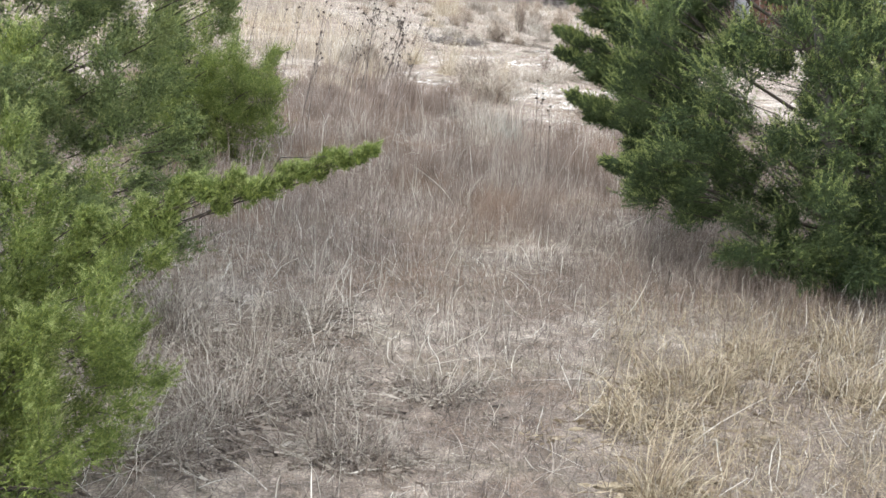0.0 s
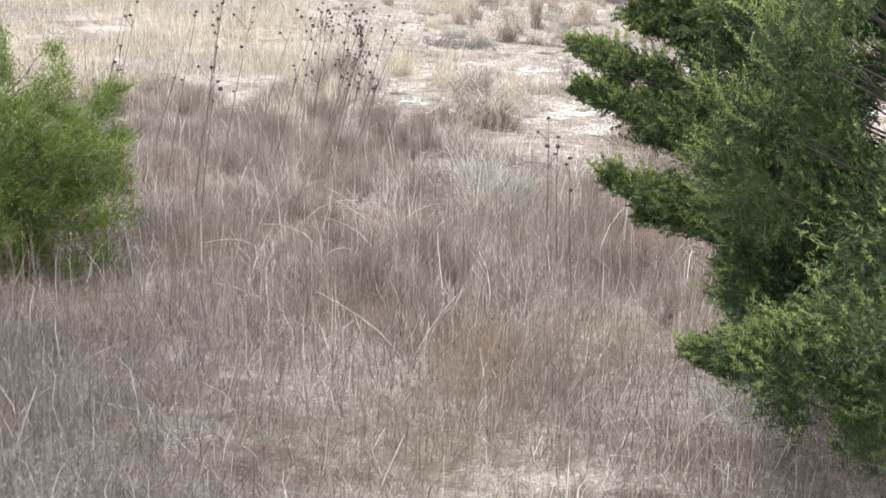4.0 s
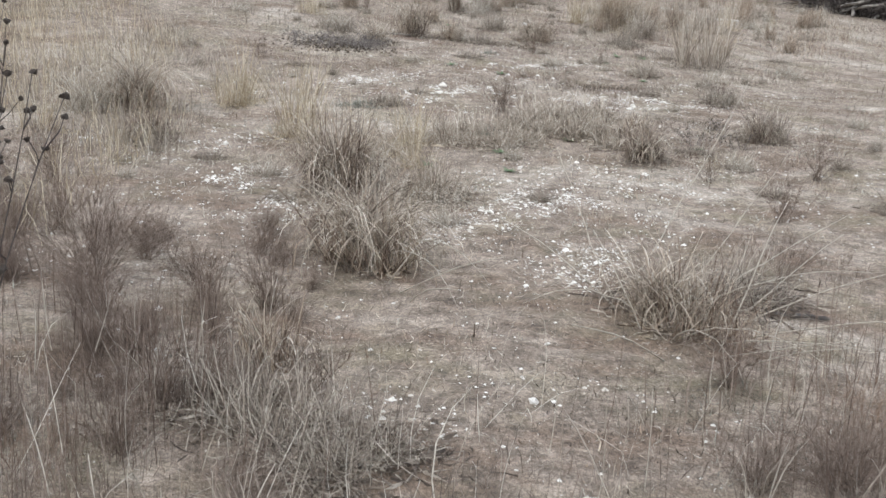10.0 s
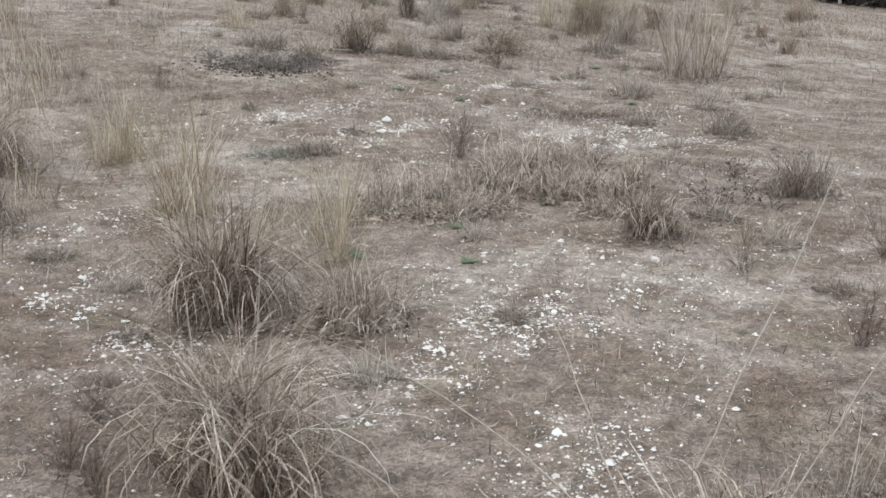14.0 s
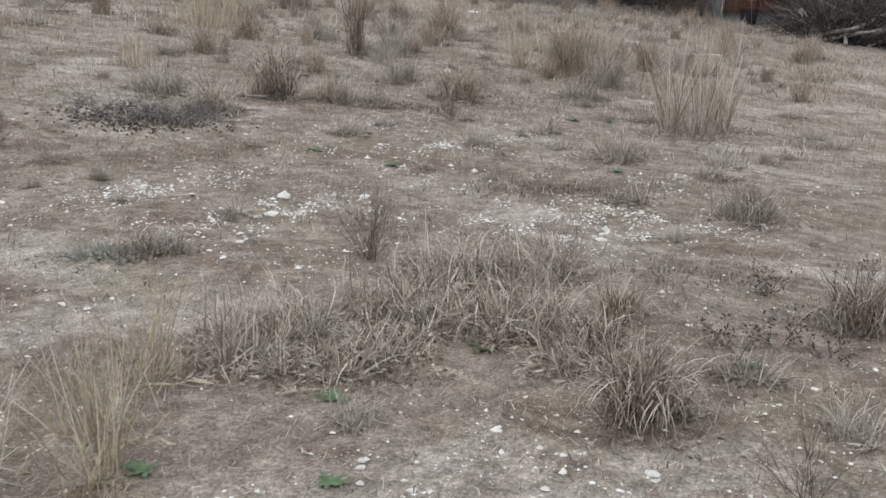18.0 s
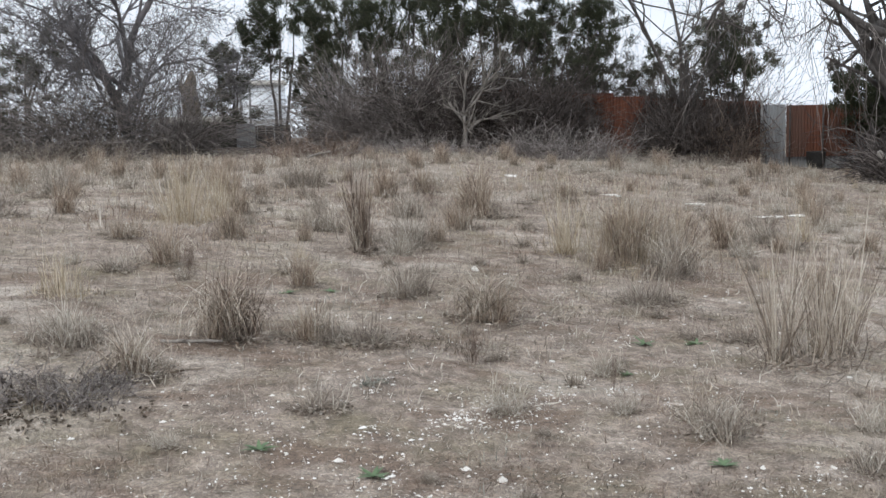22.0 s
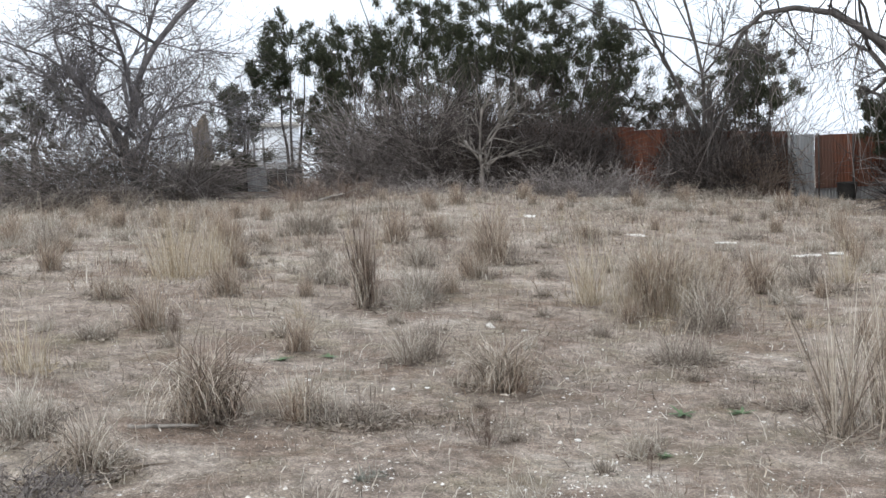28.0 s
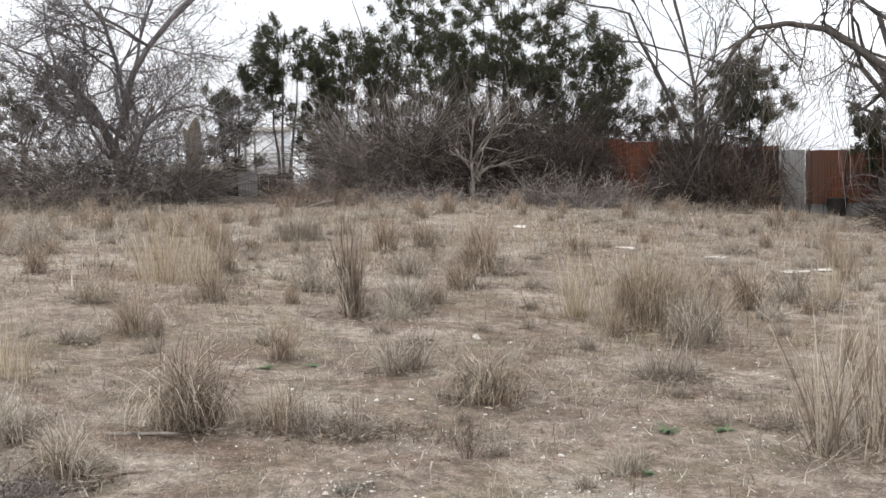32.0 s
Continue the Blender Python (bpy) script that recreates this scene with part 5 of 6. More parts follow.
# ---- tin fence ----
def tin_panel(fence, x0, y0, x1, y1, z0, z1, mat, label, seed, ribs=0.068):
    """A corrugated sheet of real waves between two points."""
    length = math.hypot(x1 - x0, y1 - y0)
    rng = np.random.default_rng(seed)
    cols = max(8, int(length / ribs * 6))
    s = np.linspace(0, 1, cols)
    wave = 0.011 * np.sin(s * length / ribs * 2 * np.pi)
    ux, uy = (x1 - x0) / length, (y1 - y0) / length
    cx, cy = fence.matrix_basis.translation[:2]
    rows = np.linspace(z0, z1 + rng.normal(0, 0.015), 5)
    sheets = []
    for off in (0.0, 0.004):
        for zz in rows:
            bow = 0.02 * math.sin(3 * zz + seed)
            sheets.append(np.stack([x0 - cx + s * (x1 - x0) - uy * (wave + off + bow), y0 - cy + s * (y1 - y0) + ux * (wave + off + bow), np.full(cols, zz)], -1))
    v = np.array(sheets).reshape(-1, 3)
    i = (np.arange(4)[:, None] * cols + np.arange(cols - 1)[None]).ravel()
    front = np.stack([i, i + 1, i + cols + 1, i + cols], -1)
    rear = front[:, ::-1] + 5 * cols
    loops = np.concatenate([front, rear]).ravel()
    return part("panel", (v, loops, np.full(len(front) * 2, 4)), mat, fence, label)


TINF = thing("tin_fence", 5.0, 25.5, "rust-red corrugated tin fence overgrown with vines", "fence", z=0)
RUSTY = "rust-red corrugated tin fence panel"
for i in range(9):
    xa, xb = 0.2 + 0.82 * i, 0.2 + 0.82 * (i + 1) + 0.03
    ya, yb = 26.2 - 0.11 * i, 26.2 - 0.11 * (i + 1)
    tin_panel(TINF, xa, ya, xb, yb, gz(xa, ya) - 0.05, 1.72 - 0.055 * i, RUST, RUSTY, 40 + i)
tin_panel(TINF, 7.60, 25.15, 8.14, 25.12, -0.28, 1.2, TIN, "weathered grey corrugated tin fence panel", 60)
for i in range(9):
    tin_panel(TINF, 8.16 + 0.8 * i, 25.12, 8.99 + 0.8 * i, 25.10, 0.0, 1.17, RUST, RUSTY, 61 + i)
    tin_panel(TINF, 8.16 + 0.8 * i, 25.14, 8.94 + 0.8 * i, 25.12, -0.5, 0.02, TIN, "low weathered grey tin sheet under the rusty fence", 71 + i)


def post(x, y, z0, z1, r=0.03, mat=None, name="fence_post", label="dark upright fence post", tilt=0.0):
    ob = thing(name, x, y, label, "post", "fence posts", z=0)
    part("pole", tubes([[(np.array([0, 0, z0]), r), (np.array([tilt * 0.5, 0, (z0 + z1) / 2]), r), (np.array([tilt, 0, z1]), r * 0.9)]], 8), mat or DARKW, ob)


post(7.58, 25.05, -0.4, 1.28, 0.035, STEEL, label="grey metal fence post")
post(8.2, 25.0, -0.4, 1.2, 0.018)
post(8.95, 25.0, -0.45, 1.15, 0.022)


def low_fence():
    ob = tagged(thing("board_fence", -4.6, 27.0, "low dark weathered board fence", "fence", z=0), kind="")
    for i in range(14):
        x = -1.4 + 0.2 * i
        me = box_geo(x, -0.012, 0.2, x + 0.19, 0.012, 0.93 + 0.02 * math.sin(i * 2.1))
        part("board", me, DARKW, ob)
    return ob


LOWF = low_fence()
tin_panel(LOWF, -4.45, 26.6, -4.0, 26.6, 0.1, 0.98, TIN, "thin grey sheet leaning on the low fence", 80)


def bucket():
    """A black tub standing by the fence."""
    ob = thing("black_tub", 8.72, 24.75, "black plastic tub standing by the tin fence", "tub", z=gz(8.72, 24.75))
    ring = [(0.17, 0.0), (0.2, 0.16), (0.215, 0.36), (0.225, 0.38), (0.205, 0.37), (0.19, 0.2), (0.16, 0.03)]
    n = 20
    a = np.arange(n) * 2 * np.pi / n
    v = np.concatenate([np.stack([r * np.cos(a), r * np.sin(a), np.full(n, z)], -1) for r, z in ring])
    i = np.arange(len(ring) - 1)[:, None] * n + np.arange(n)[None]
    j = np.arange(len(ring) - 1)[:, None] * n + (np.arange(n)[None] + 1) % n
    q = np.stack([i, j, j + n, i + n], -1).reshape(-1, 4)
    loops = np.concatenate([q.ravel(), np.arange(n)[::-1], np.arange(n) + (len(ring) - 1) * n])
    part("tub", (v, loops, np.concatenate([np.full(len(q), 4), [n, n]])), BLACK, ob)


bucket()


# ---- beyond the fence ----
def shed():
    ob = thing("white_shed", -5.0, 36.0, "white metal shed seen between the junipers", "shed", z=0)
    wall = part("wall", box_geo(-1.0, 0, 0.3, 0.45, 2.0, 2.0), WHITE, ob)
    v = np.array([(-1.1, -0.1, 2.0), (0.55, -0.1, 2.0), (0.55, 2.1, 2.0), (-1.1, 2.1, 2.0), (-1.1, 1.0, 2.15), (0.55, 1.0, 2.15)], float)
    part("roof", (v, np.array([0, 1, 5, 4, 2, 3, 4, 5, 0, 4, 3, 1, 2, 5, 0, 3, 2, 1]), np.array([4, 4, 3, 3, 4])), ROOF, ob)
    for x in (-0.75, -0.45):
        part("seam", box_geo(x - 0.03, -0.03, 0.3, x + 0.03, 0.0, 1.96), STEEL, wall)
    h = thing("low_building", -7.0, 34.5, "low pale-roofed building half hidden by brush", "building", z=0)
    part("wall", box_geo(-1.2, 0, 0.2, 1.1, 2.5, 0.85), DARKW, h)
    part("roof", box_geo(-1.3, -0.15, 0.85, 1.2, 2.6, 1.05), ROOF, h)
    s = thing("dead_stump", -7.35, 36.0, "tall broken tan tree stump", "stump", z=0)
    part("trunk", tubes([[(np.array([0, 0, 0]), 0.34), (np.array([0.05, 0, 1.3]), 0.3), (np.array([0.0, 0, 1.9]), 0.24), (np.array([0.1, 0, 2.3]), 0.14), (np.array([0.12, 0, 2.5]), 0.03)], [(np.array([-0.1, 0, 1.6]), 0.16), (np.array([-0.2, 0, 2.0]), 0.1), (np.array([-0.28, 0, 2.2]), 0.02)]], 7), TAN, s)


shed()


# ---- thickets, brush and dead wood ----
def thicket(x, y, w, h, seed, n, mat, label, name="thicket", r0=0.008, depth=0.8, rise=0.0):
    rng = np.random.default_rng(seed)
    ob = thing(name, x, y, label, "brush", "brush along the fence")
    lines = []
    for count in range(n):
        p = np.array([rng.uniform(-w / 2, w / 2), rng.uniform(-depth / 2, depth / 2), 0.0])
        p[2] = gz(x + p[0], y + p[1]) - gz(x, y) - 0.03
        d = np.array([rng.normal(0, 0.55), rng.normal(0, 0.3), rng.uniform(0.3, 1.0) + rise])
        line, le = [(p.copy(), r0)], h * rng.uniform(0.5, 1.3)
        for k in range(6):
            d = d / np.linalg.norm(d) + rng.normal(0, 0.16, 3) - [0, 0, 0.1 + 0.03 * k - 0.06 * rise]
            p = p + d * le / 6
            p[2] = max(p[2], 0.0)
            line.append((p.copy(), r0 * (1 - 0.12 * (k + 1))))
            if k in (1, 2, 3, 4) and rng.random() < 0.8:
                e = d + rng.normal(0, 0.6, 3)
                s = le * rng.uniform(0.12, 0.35)
                q = p + e * s
                q[2] = max(q[2], 0.0)
                lines.append([(p.copy(), r0 * 0.6), ((p + q) / 2 + rng.normal(0, 0.03, 3), r0 * 0.5), (q, r0 * 0.35)])
        if count < 30:
            part("stem", tubes([[(q, s * 1.5) for q, s in line]], 5), mat, ob)
        else:
            lines.append(line)
    tagged(part("tangle", tubes(lines, 3), mat, ob), kind="stuff")
    return ob


def draped(x0, x1, y0, y1, top0, top1, n, seed):
    """Leafless vines that hang over the front of the tin fence."""
    rng = np.random.default_rng(seed)
    cx, cy = (x0 + x1) / 2, (y0 + y1) / 2
    ob = thing("fence_vine", cx, cy, "dense mat of leafless vines hanging over the tin fence, coloured dark with their shade", "vine", "vines on the fence", z=0)
    lines = []
    for _ in range(n):
        u = rng.random()
        p = np.array([x0 + u * (x1 - x0) - cx, y0 + u * (y1 - y0) - cy - rng.uniform(0.04, 0.3), (top0 + u * (top1 - top0)) + rng.normal(0.02, 0.1) - rng.random() ** 2 * 1.0])
        line = [(p.copy(), 0.006)]
        for _ in range(5):
            p = p + np.array([rng.normal(0, 0.13), rng.normal(0, 0.04), -rng.uniform(0.02, 0.3)])
            p[1] = min(p[1], y0 + u * (y1 - y0) - cy - 0.035)
            line.append((p.copy(), 0.0055))
        if len(lines) < 30:
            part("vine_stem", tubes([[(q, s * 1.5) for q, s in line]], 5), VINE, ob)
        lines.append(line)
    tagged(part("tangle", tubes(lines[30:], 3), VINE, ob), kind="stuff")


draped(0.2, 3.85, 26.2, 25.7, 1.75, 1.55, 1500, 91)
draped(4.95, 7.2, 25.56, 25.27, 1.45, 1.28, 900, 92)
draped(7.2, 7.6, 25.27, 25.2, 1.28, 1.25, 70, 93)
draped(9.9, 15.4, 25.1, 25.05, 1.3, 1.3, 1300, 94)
VINES = "tangle of leafless grey vines and stems"
# VINE thickets carry brush shade in their colour; TWIG ones do not.
for i, (x, y, w, h, n, mat) in enumerate([(-8.6, 24.6, 2.6, 1.6, 260, TWIG), (-6.4, 24.2, 3.2, 2.9, 650, TWIG), (-5.3, 25.0, 1.2, 0.9, 90, TWIG), (-2.0, 25.4, 1.4, 1.3, 340, TWIG), (-0.9, 25.6, 2.2, 2.3, 640, TWIG),
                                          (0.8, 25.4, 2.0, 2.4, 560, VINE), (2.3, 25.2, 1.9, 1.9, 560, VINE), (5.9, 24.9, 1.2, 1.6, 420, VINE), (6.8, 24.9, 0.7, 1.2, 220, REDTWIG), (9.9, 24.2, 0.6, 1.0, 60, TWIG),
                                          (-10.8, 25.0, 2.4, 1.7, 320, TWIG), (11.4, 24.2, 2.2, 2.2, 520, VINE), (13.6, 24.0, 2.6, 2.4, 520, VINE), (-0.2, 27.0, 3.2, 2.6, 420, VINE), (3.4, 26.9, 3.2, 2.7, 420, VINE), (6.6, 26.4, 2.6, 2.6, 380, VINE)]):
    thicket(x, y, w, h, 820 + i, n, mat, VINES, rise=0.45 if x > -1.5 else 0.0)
for i, (x, y, w, h, n, mat) in enumerate([(-2.3, 22.3, 1.7, 0.6, 170, REDTWIG), (-0.6, 22.9, 1.7, 0.55, 140, TWIG), (1.2, 23.2, 1.8, 0.5, 150, TWIG), (2.9, 23.0, 2.4, 0.8, 420, TWIG), (4.6, 23.6, 1.6, 0.4, 150, GREYB),
                                          (6.0, 23.8, 1.2, 0.35, 110, GREYB), (-7.0, 22.6, 2.6, 0.6, 190, GREYB), (-9.6, 22.4, 2.4, 0.7, 160, GREYB)]):
    thicket(x, y, w, h, 850 + i, n, mat, "heap of dry brush and dead weeds", "brush_heap", 0.007, 1.2)
thicket(-2.08, 4.6, 0.95, 0.17, 870, 230, TWIG, "low pile of dead grey twigs on the soil", "twig_pile", 0.0032, 0.55)
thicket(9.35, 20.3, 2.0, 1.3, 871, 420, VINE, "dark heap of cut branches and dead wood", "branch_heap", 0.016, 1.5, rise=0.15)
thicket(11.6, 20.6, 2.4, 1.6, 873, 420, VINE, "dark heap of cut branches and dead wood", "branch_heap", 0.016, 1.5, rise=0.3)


def leaf_litter(x, y, r, n, seed):
    """Dark fallen leaves lying under and round the twigs."""
    rng = np.random.default_rng(seed)
    px, py = rng.normal(x, r, n), rng.normal(y, r * 0.6, n)
    base = np.stack([px, py, ground_z(px, py) + 0.006], -1)
    way = np.stack([rng.normal(size=n), rng.normal(size=n), rng.uniform(0, 0.5, n)], -1)
    ob = new("leaf_litter", mesh_from("leaf_litter", *free_ribbons(base, way, rng.uniform(0.015, 0.035, n), 0.014, rng), WITHER))
    tagged(ob, "dark curled dead leaves lying on the soil", "leaves", kind="stuff")


leaf_litter(-2.08, 4.45, 0.3, 700, 872)


def patch(name, label, mat, x, y, rx, ry, n, h, seed):
    """A low dense patch of litter or stubble."""
    rng = np.random.default_rng(seed)
    px, py = rng.normal(x, rx, n), rng.normal(y, ry, n)
    meadow(name, label, mat, px, py, rng, h * 0.3, h, 0.0034, 0.9, 1.4, 2, lie=0.4)


for i, (x, y, rx, ry) in enumerate([(0.14, 3.63, 0.34, 0.16), (0.55, 3.1, 0.3, 0.14), (-0.6, 3.0, 0.4, 0.14), (-1.9, 3.6, 0.5, 0.16), (0.9, 1.3, 0.3, 0.2), (-1.3, 0.2, 0.3, 0.2), (1.3, 3.4, 0.4, 0.2), (-0.2, 5.9, 0.4, 0.16), (-2.2, -0.9, 0.4, 0.3), (0.5, -2.6, 0.4, 0.3), (-0.3, -4.4, 0.4, 0.25), (0.2, 7.7, 0.7, 0.2), (-1.6, 6.9, 0.6, 0.2), (1.6, 7.0, 0.6, 0.25), (-2.9, 6.6, 0.6, 0.25), (0.8, 8.4, 0.8, 0.25)]):
    patch("brown_weed_patch", "low matted patch of dark brown dead weeds", (DARKB, WITHER, GREYB)[i % 3], x, y, rx, ry, 1500, 0.05 + 0.02 * (i % 2), 1200 + i)


def log(x, y, length, r, turn, seed, lift=0.0, mat=None, label="pale dead branch lying on the ground"):
    rng = np.random.default_rng(seed)
    ob = thing("fallen_branch", x, y, label, "branch", "fallen branches", turn=turn)
    pts = [(np.array([t * length - length / 2, rng.normal(0, length * 0.03), r * 0.8 + lift * t + rng.normal(0, r * 0.2)]), r * (1 - 0.35 * t)) for t in np.linspace(0, 1, 7)]
    lines = [pts]
    for _ in range(2):
        k = rng.integers(2, 6)
        p = pts[k][0]
        e = np.array([0.6, rng.choice([-1, 1]) * 0.7, 0.25]) * length * 0.2
        lines.append([(p, r * 0.4), (p + e * 0.6, r * 0.3), (p + e, r * 0.15)])
    part("wood", tubes(lines, 6), mat or PALEBARK, ob)


log(-1.46, 5.6, 0.36, 0.013, -4, 1)
log(0.35, -3.35, 0.5, 0.014, -8, 2, mat=BARK, label="dark dead branch lying on the ground")
for i, (x, y, le, r, tn, li) in enumerate([(-2.1, 21.7, 0.45, 0.03, 12, 0.1), (-1.3, 22.2, 0.6, 0.018, -8, 0.1), (-0.4, 22.3, 0.6, 0.016, 10, 0.1), (8.75, 19.6, 1.1, 0.05, -40, 0.3), (8.55, 20.2, 0.7, 0.1, 205, 0.45), (9.1, 19.5, 1.2, 0.045, -28, 0.3), (9.4, 19.9, 1.4, 0.05, 14, 0.6), (8.9, 20.1, 0.9, 0.06, 30, 0.5), (9.2, 19.7, 1.1, 0.04, 60, 0.5), (9.7, 19.6, 1.3, 0.05, -55, 0.5), (10.2, 19.8, 1.4, 0.05, 20, 0.5), (-2.6, 22.6, 0.7, 0.018, 25, 0.25), (-1.8, 22.4, 0.6, 0.016, -20, 0.2), (-0.9, 22.6, 0.8, 0.014, 14, 0.2), (-0.1, 22.8, 0.7, 0.014, -14, 0.25)]):
    log(x, y, le, r, tn, 10 + i, li)


# ---- stones ----
def stone_mesh(seed, flat=0.6):
    rng = np.random.default_rng(seed)
    bm = bmesh.new()
    bmesh.ops.create_icosphere(bm, subdivisions=1, radius=1.0)
    for v in bm.verts:
        v.co *= 1 + rng.normal(0, 0.32)
        v.co.z *= flat
    me = bpy.data.meshes.new("stone")
    bm.to_mesh(me)
    bm.free()
    me.materials.append(LIME)
    return me


STONES = [stone_mesh(s, f) for s, f in ((1, 0.55), (2, 0.65), (3, 0.45), (4, 0.7), (5, 0.5))]


def stone(x, y, r, k, turn):
    ob = new("limestone_rock", STONES[k % 5])
    ob.matrix_basis = pose(x, y, gz(x, y) + r * 0.1, 0, 0, turn) @ Matrix.Diagonal((0.8 * r, 0.55 * r, 0.6 * r, 1))
    tagged(ob, "pale limestone rock half sunk in the soil", "rock", "limestone rocks")


def stones():
    rng = np.random.default_rng(61)
    for x, y, r in [(-2.0, -1.531, 0.03), (-1.92, -1.701, 0.028), (-2.01, -1.669, 0.022), (-1.99, -1.388, 0.02), (-2.21, -3.583, 0.022), (-2.0, -3.702, 0.022), (-1.49, -3.55, 0.018), (-1.34, -3.928, 0.016), (-2.47, -0.287, 0.04), (-2.28, -0.99, 0.03), (-0.62, -5.14, 0.05), (-0.67, -5.1, 0.035), (-0.49, -0.522, 0.022), (0.32, -0.615, 0.03), (0.03, -0.42, 0.016), (0.03, -0.062, 0.016), (-0.38, -0.65, 0.016), (-1.09, 1.728, 0.03), (0.67, 1.974, 0.045), (-2.83, -3.777, 0.05), (-0.64, -5.26, 0.045), (-0.68, -5.1, 0.028), (-0.76, -4.381, 0.03), (-1.60, -0.451, 0.05), (0.32, -0.659, 0.022), (-0.50, -0.563, 0.02), (-0.36, -0.709, 0.018), (-0.95, 2.65, 0.057), (-0.99, 2.29, 0.053), (-1.06, 2.24, 0.035), (-0.93, 2.31, 0.025), (-1.01, 2.46, 0.039), (-1.44, 2.56, 0.037), (-1.07, 1.77, 0.024), (-0.51, 2.76, 0.050), (0.71, 2.13, 0.043), (0.53, 2.44, 0.018), (-0.52, 4.54, 0.023), (0.17, 3.57, 0.032), (-0.66, 2.5, 0.024), (-0.82, 2.57, 0.019), (-1.34, 2.32, 0.018), (-0.85, 1.992, 0.014), (0.15, 2.05, 0.016), (0.66, 2.08, 0.023), (0.91, 2.51, 0.018), (1.12, 2.75, 0.019), (1.35, 3.03, 0.020), (-1.72, 2.75, 0.022), (-1.52, 2.45, 0.018), (-0.24, 3.15, 0.021), (-0.42, 3.31, 0.025), (1.42, 2.8, 0.017), (0.74, 2.2, 0.045), (0.6, 2.3, 0.03), (0.62, 5.7, 0.03), (0.3, 8.5, 0.06),
                    (0.55, 8.4, 0.03), (-1.1, 1.873, 0.03), (-1.66, 0.782, 0.03), (-0.6, -0.957, 0.03), (0.1, -0.915, 0.03), (-0.75, -0.873, 0.02)]:
        stone(x, y, r, int(rng.integers(5)), rng.uniform(0, 360))
    for _ in range(170):
        x, y = rng.uniform(-3, 2.6), rng.uniform(-5.2, 6.6)
        stone(x, y, 0.006 + 0.014 * rng.random() ** 2, int(rng.integers(5)), rng.uniform(0, 360))
    for x, y, r in [(4.26, 13.43, 0.22), (4.7, 13.8, 0.18), (2.6, 15.2, 0.14), (1.35, 17.5, 0.2), (3.6, 14.6, 0.16)]:
        ob = new("limestone_slab", STONES[2])
        ob.matrix_basis = pose(x, y, gz(x, y) + 0.005, 0, 0, 40 * x) @ Matrix.Diagonal((r, r * 0.7, 0.05, 1))
        tagged(ob, "flat pale limestone slab level with the ground", "rock", "limestone rocks")


stones()


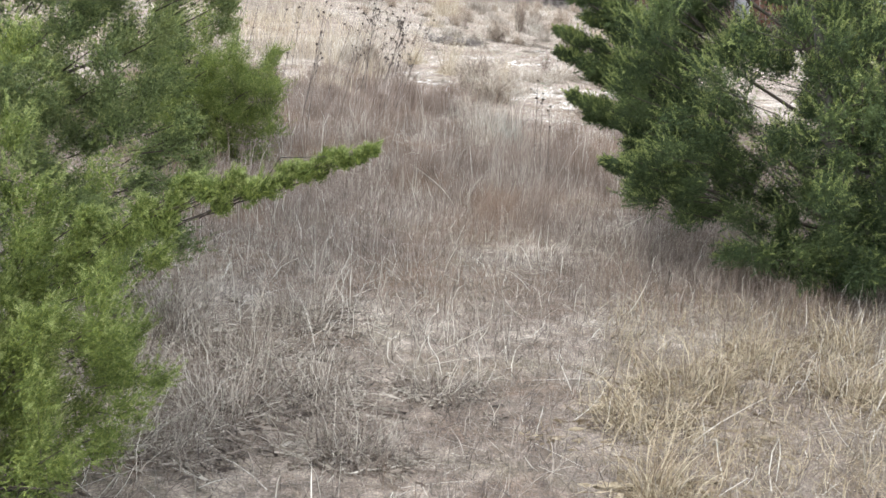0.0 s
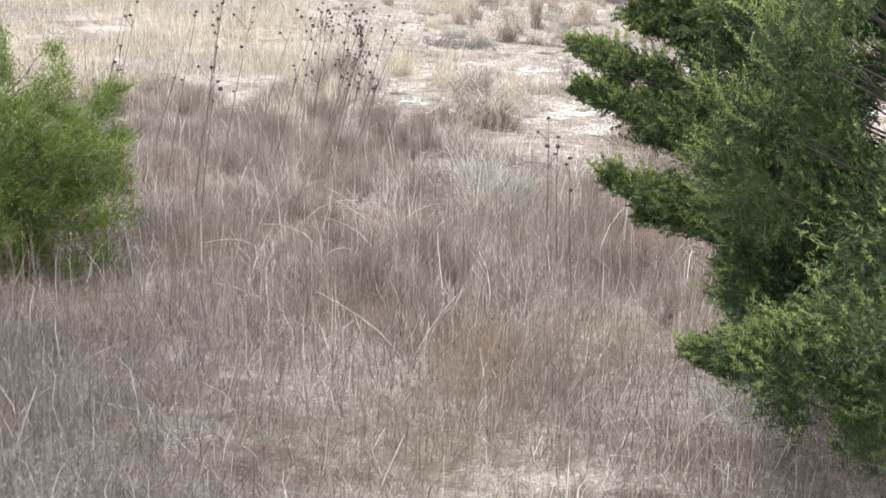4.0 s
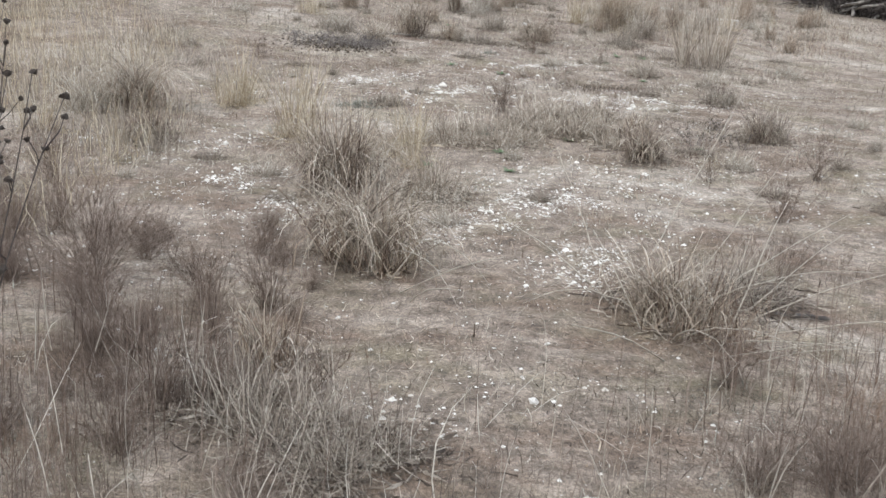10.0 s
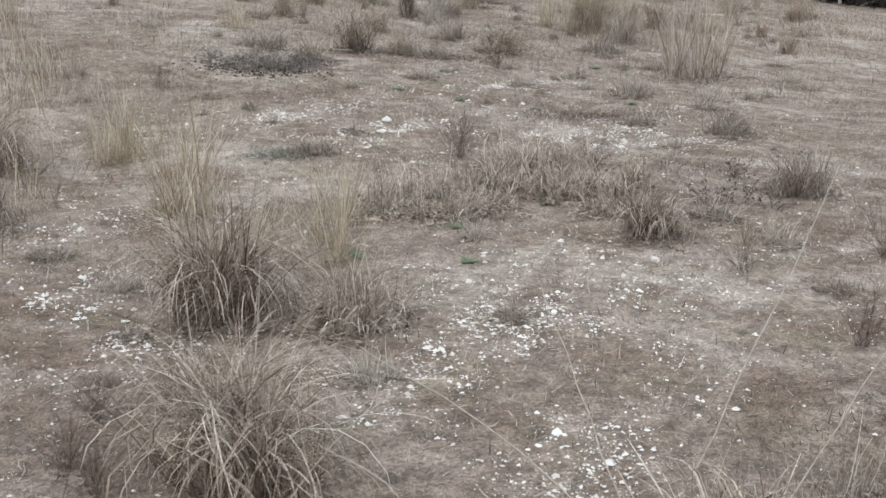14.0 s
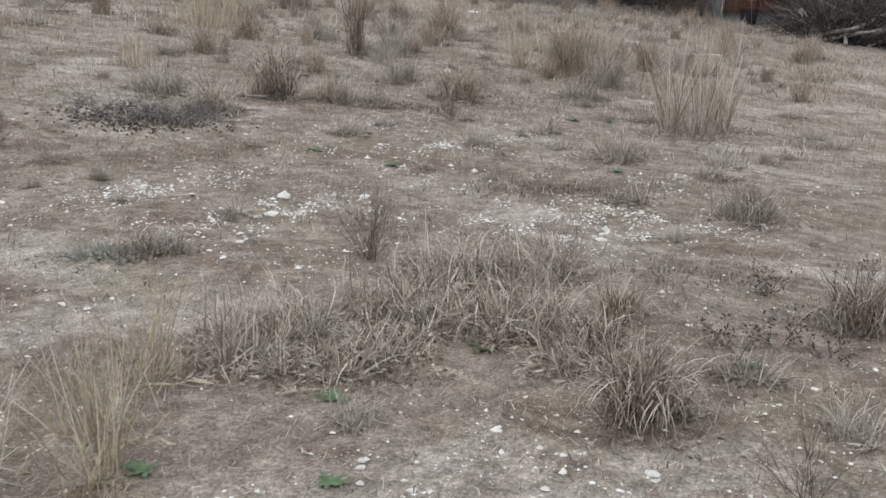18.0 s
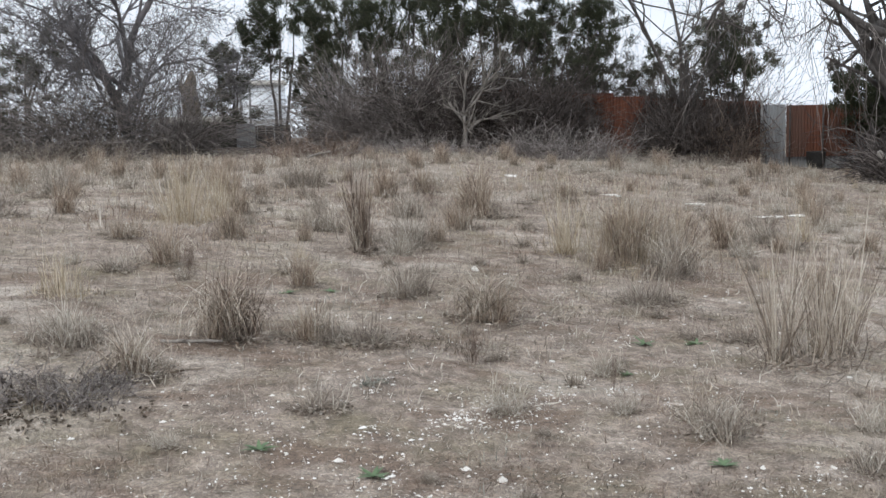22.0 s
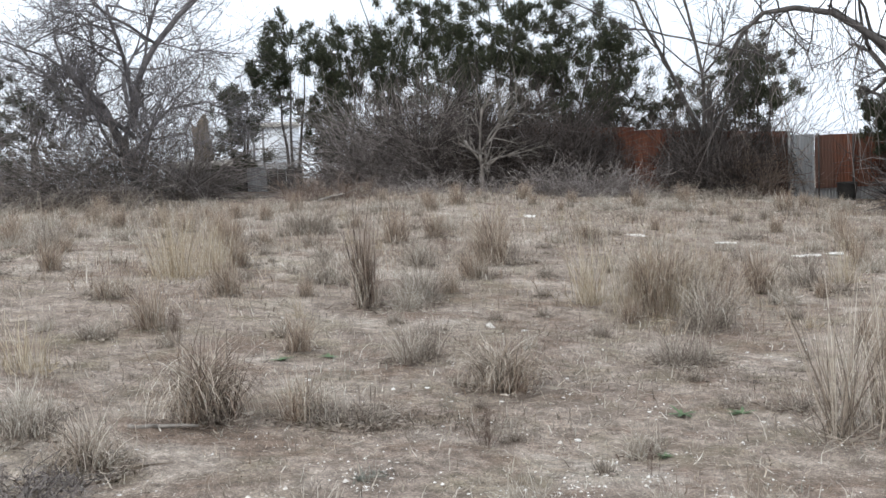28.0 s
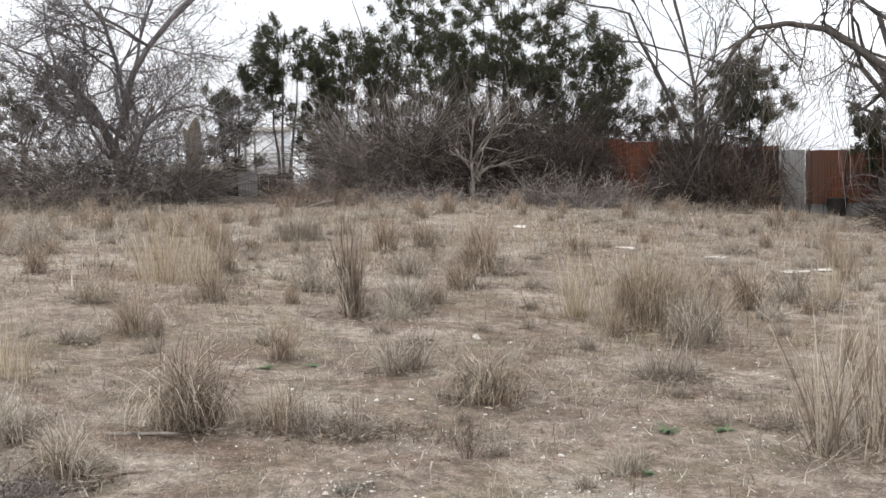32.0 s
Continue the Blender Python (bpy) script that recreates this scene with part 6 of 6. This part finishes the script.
def gravel():
    """Small chips strewn in drifts."""
    rng = np.random.default_rng(63)
    tmpl = np.array([(1, 0, 0), (0.3, 0.9, 0), (-0.8, 0.5, 0), (-0.6, -0.7, 0), (0.4, -0.9, 0), (0.1, 0.1, 0.7)])
    tri = np.array([0, 1, 5, 1, 2, 5, 2, 3, 5, 3, 4, 5, 4, 0, 5])
    xs, ys = [], []
    for cx, cy, sx, sy, n in [(-1.52, 2.75, 0.35, 0.2, 500), (-1.09, 2.4, 0.3, 0.15, 600), (-0.7, 2.45, 0.25, 0.15, 450), (-1.4, 2.06, 0.4, 0.15, 400), (-0.25, 3.4, 0.4, 0.2, 350), (-0.18, 4.39, 0.25, 0.12, 350), (0.55, 2.15, 0.25, 0.15, 600), (0.4, 2.59, 0.3, 0.2, 350), (0.9, 2.42, 0.4, 0.25, 500), (0.79, 3.36, 0.4, 0.2, 300), (-1.75, 2.65, 0.3, 0.2, 250), (1.45, 3.51, 0.3, 0.3, 250), (-2.38, -1.266, 0.3, 0.3, 420), (-2.11, -1.786, 0.2, 0.2, 260), (-0.54, -1.49, 0.3, 0.25, 450), (-0.39, -2.337, 0.2, 0.2, 240), (-0.42, -2.812, 0.15, 0.15, 130), (-1.02, 2.7, 0.6, 0.15, 500), (1.06, 2.58, 0.5, 0.2, 300), (-2.92, -0.329, 0.4, 0.2, 260), (-0.1, -1.722, 0.5, 0.5, 500), (-0.9, -2.04, 0.25, 0.35, 350), (-1.9, -1.51, 0.3, 0.4, 500), (-0.45, -2.464, 0.2, 0.3, 250), (-2.6, 0.091, 0.7, 0.4, 600),
                              (-1.95, -1.711, 0.07, 0.09, 130), (-0.45, -1.563, 0.3, 0.2, 500), (0.25, -1.409, 0.5, 0.3, 450), (-0.75, -2.305, 0.15, 0.2, 260), (-2.55, -1.122, 0.4, 0.3, 400), (-2.0, 1.915, 0.9, 0.2, 500), (-0.4, -2.99, 0.15, 0.12, 140), (0.1, 4.75, 0.55, 0.25, 800), (-0.6, 4.3, 0.8, 0.3, 700), (0.9, 5.8, 0.9, 0.5, 500), (-0.7, 1.191, 1.2, 0.8, 900), (1.2, 1.66, 0.8, 0.5, 600), (-0.9, -4.475, 0.4, 0.2, 260), (-1.8, -2.78, 0.9, 0.4, 400), (0.6, -0.522, 0.9, 0.5, 500), (-1.2, 3.3, 1.2, 0.3, 400), (0.3, 7, 1.5, 0.8, 400), (-0.5, -0.318, 1.2, 0.7, 600)]:
        xs.append(rng.normal(cx, sx, n)), ys.append(rng.normal(cy, sy, n))
    xs.append(rng.uniform(-4, 4, 2600)), ys.append(rng.uniform(-5, 10, 2600))
    x, y = np.concatenate(xs), np.concatenate(ys)
    x = np.concatenate([x, x + rng.normal(0, 0.12, len(x)), x + rng.normal(0, 0.2, len(x))])
    y = np.concatenate([y, y + rng.normal(0, 0.1, len(y)), y + rng.normal(0, 0.16, len(y))])
    n = len(x)
    r = 0.002 + 0.008 * rng.random(n) ** 3.8 + 0.011 * (rng.random(n) < 0.016)
    keep = waves(x, y, 9.0, 8.0, 0.7) + 0.7 * waves(x, y, 3.1, 3.7, 1.9) + rng.normal(0, 0.5, n) > np.where(y > 1.7, 0.35, 0.05)
    x, y, r = x[keep], y[keep], r[keep]
    n = len(x)
    a = rng.uniform(0, 2 * np.pi, n)
    c, s = np.cos(a), np.sin(a)
    t = tmpl[None] * r[:, None, None] * rng.uniform(0.45, 1.4, (n, 1, 3))
    v = np.stack([t[..., 0] * c[:, None] - t[..., 1] * s[:, None] + x[:, None], t[..., 0] * s[:, None] + t[..., 1] * c[:, None] + y[:, None], t[..., 2] + ground_z(x, y)[:, None] + 0.002], -1).reshape(-1, 3)
    loops = (np.arange(n)[:, None] * 6 + tri[None]).ravel()
    ob = new("gravel", mesh_from("gravel", v, loops, np.full(n * 5, 3), LIME, False))
    tagged(ob, "pale limestone gravel strewn in drifts on the soil", "gravel", kind="stuff")


gravel()
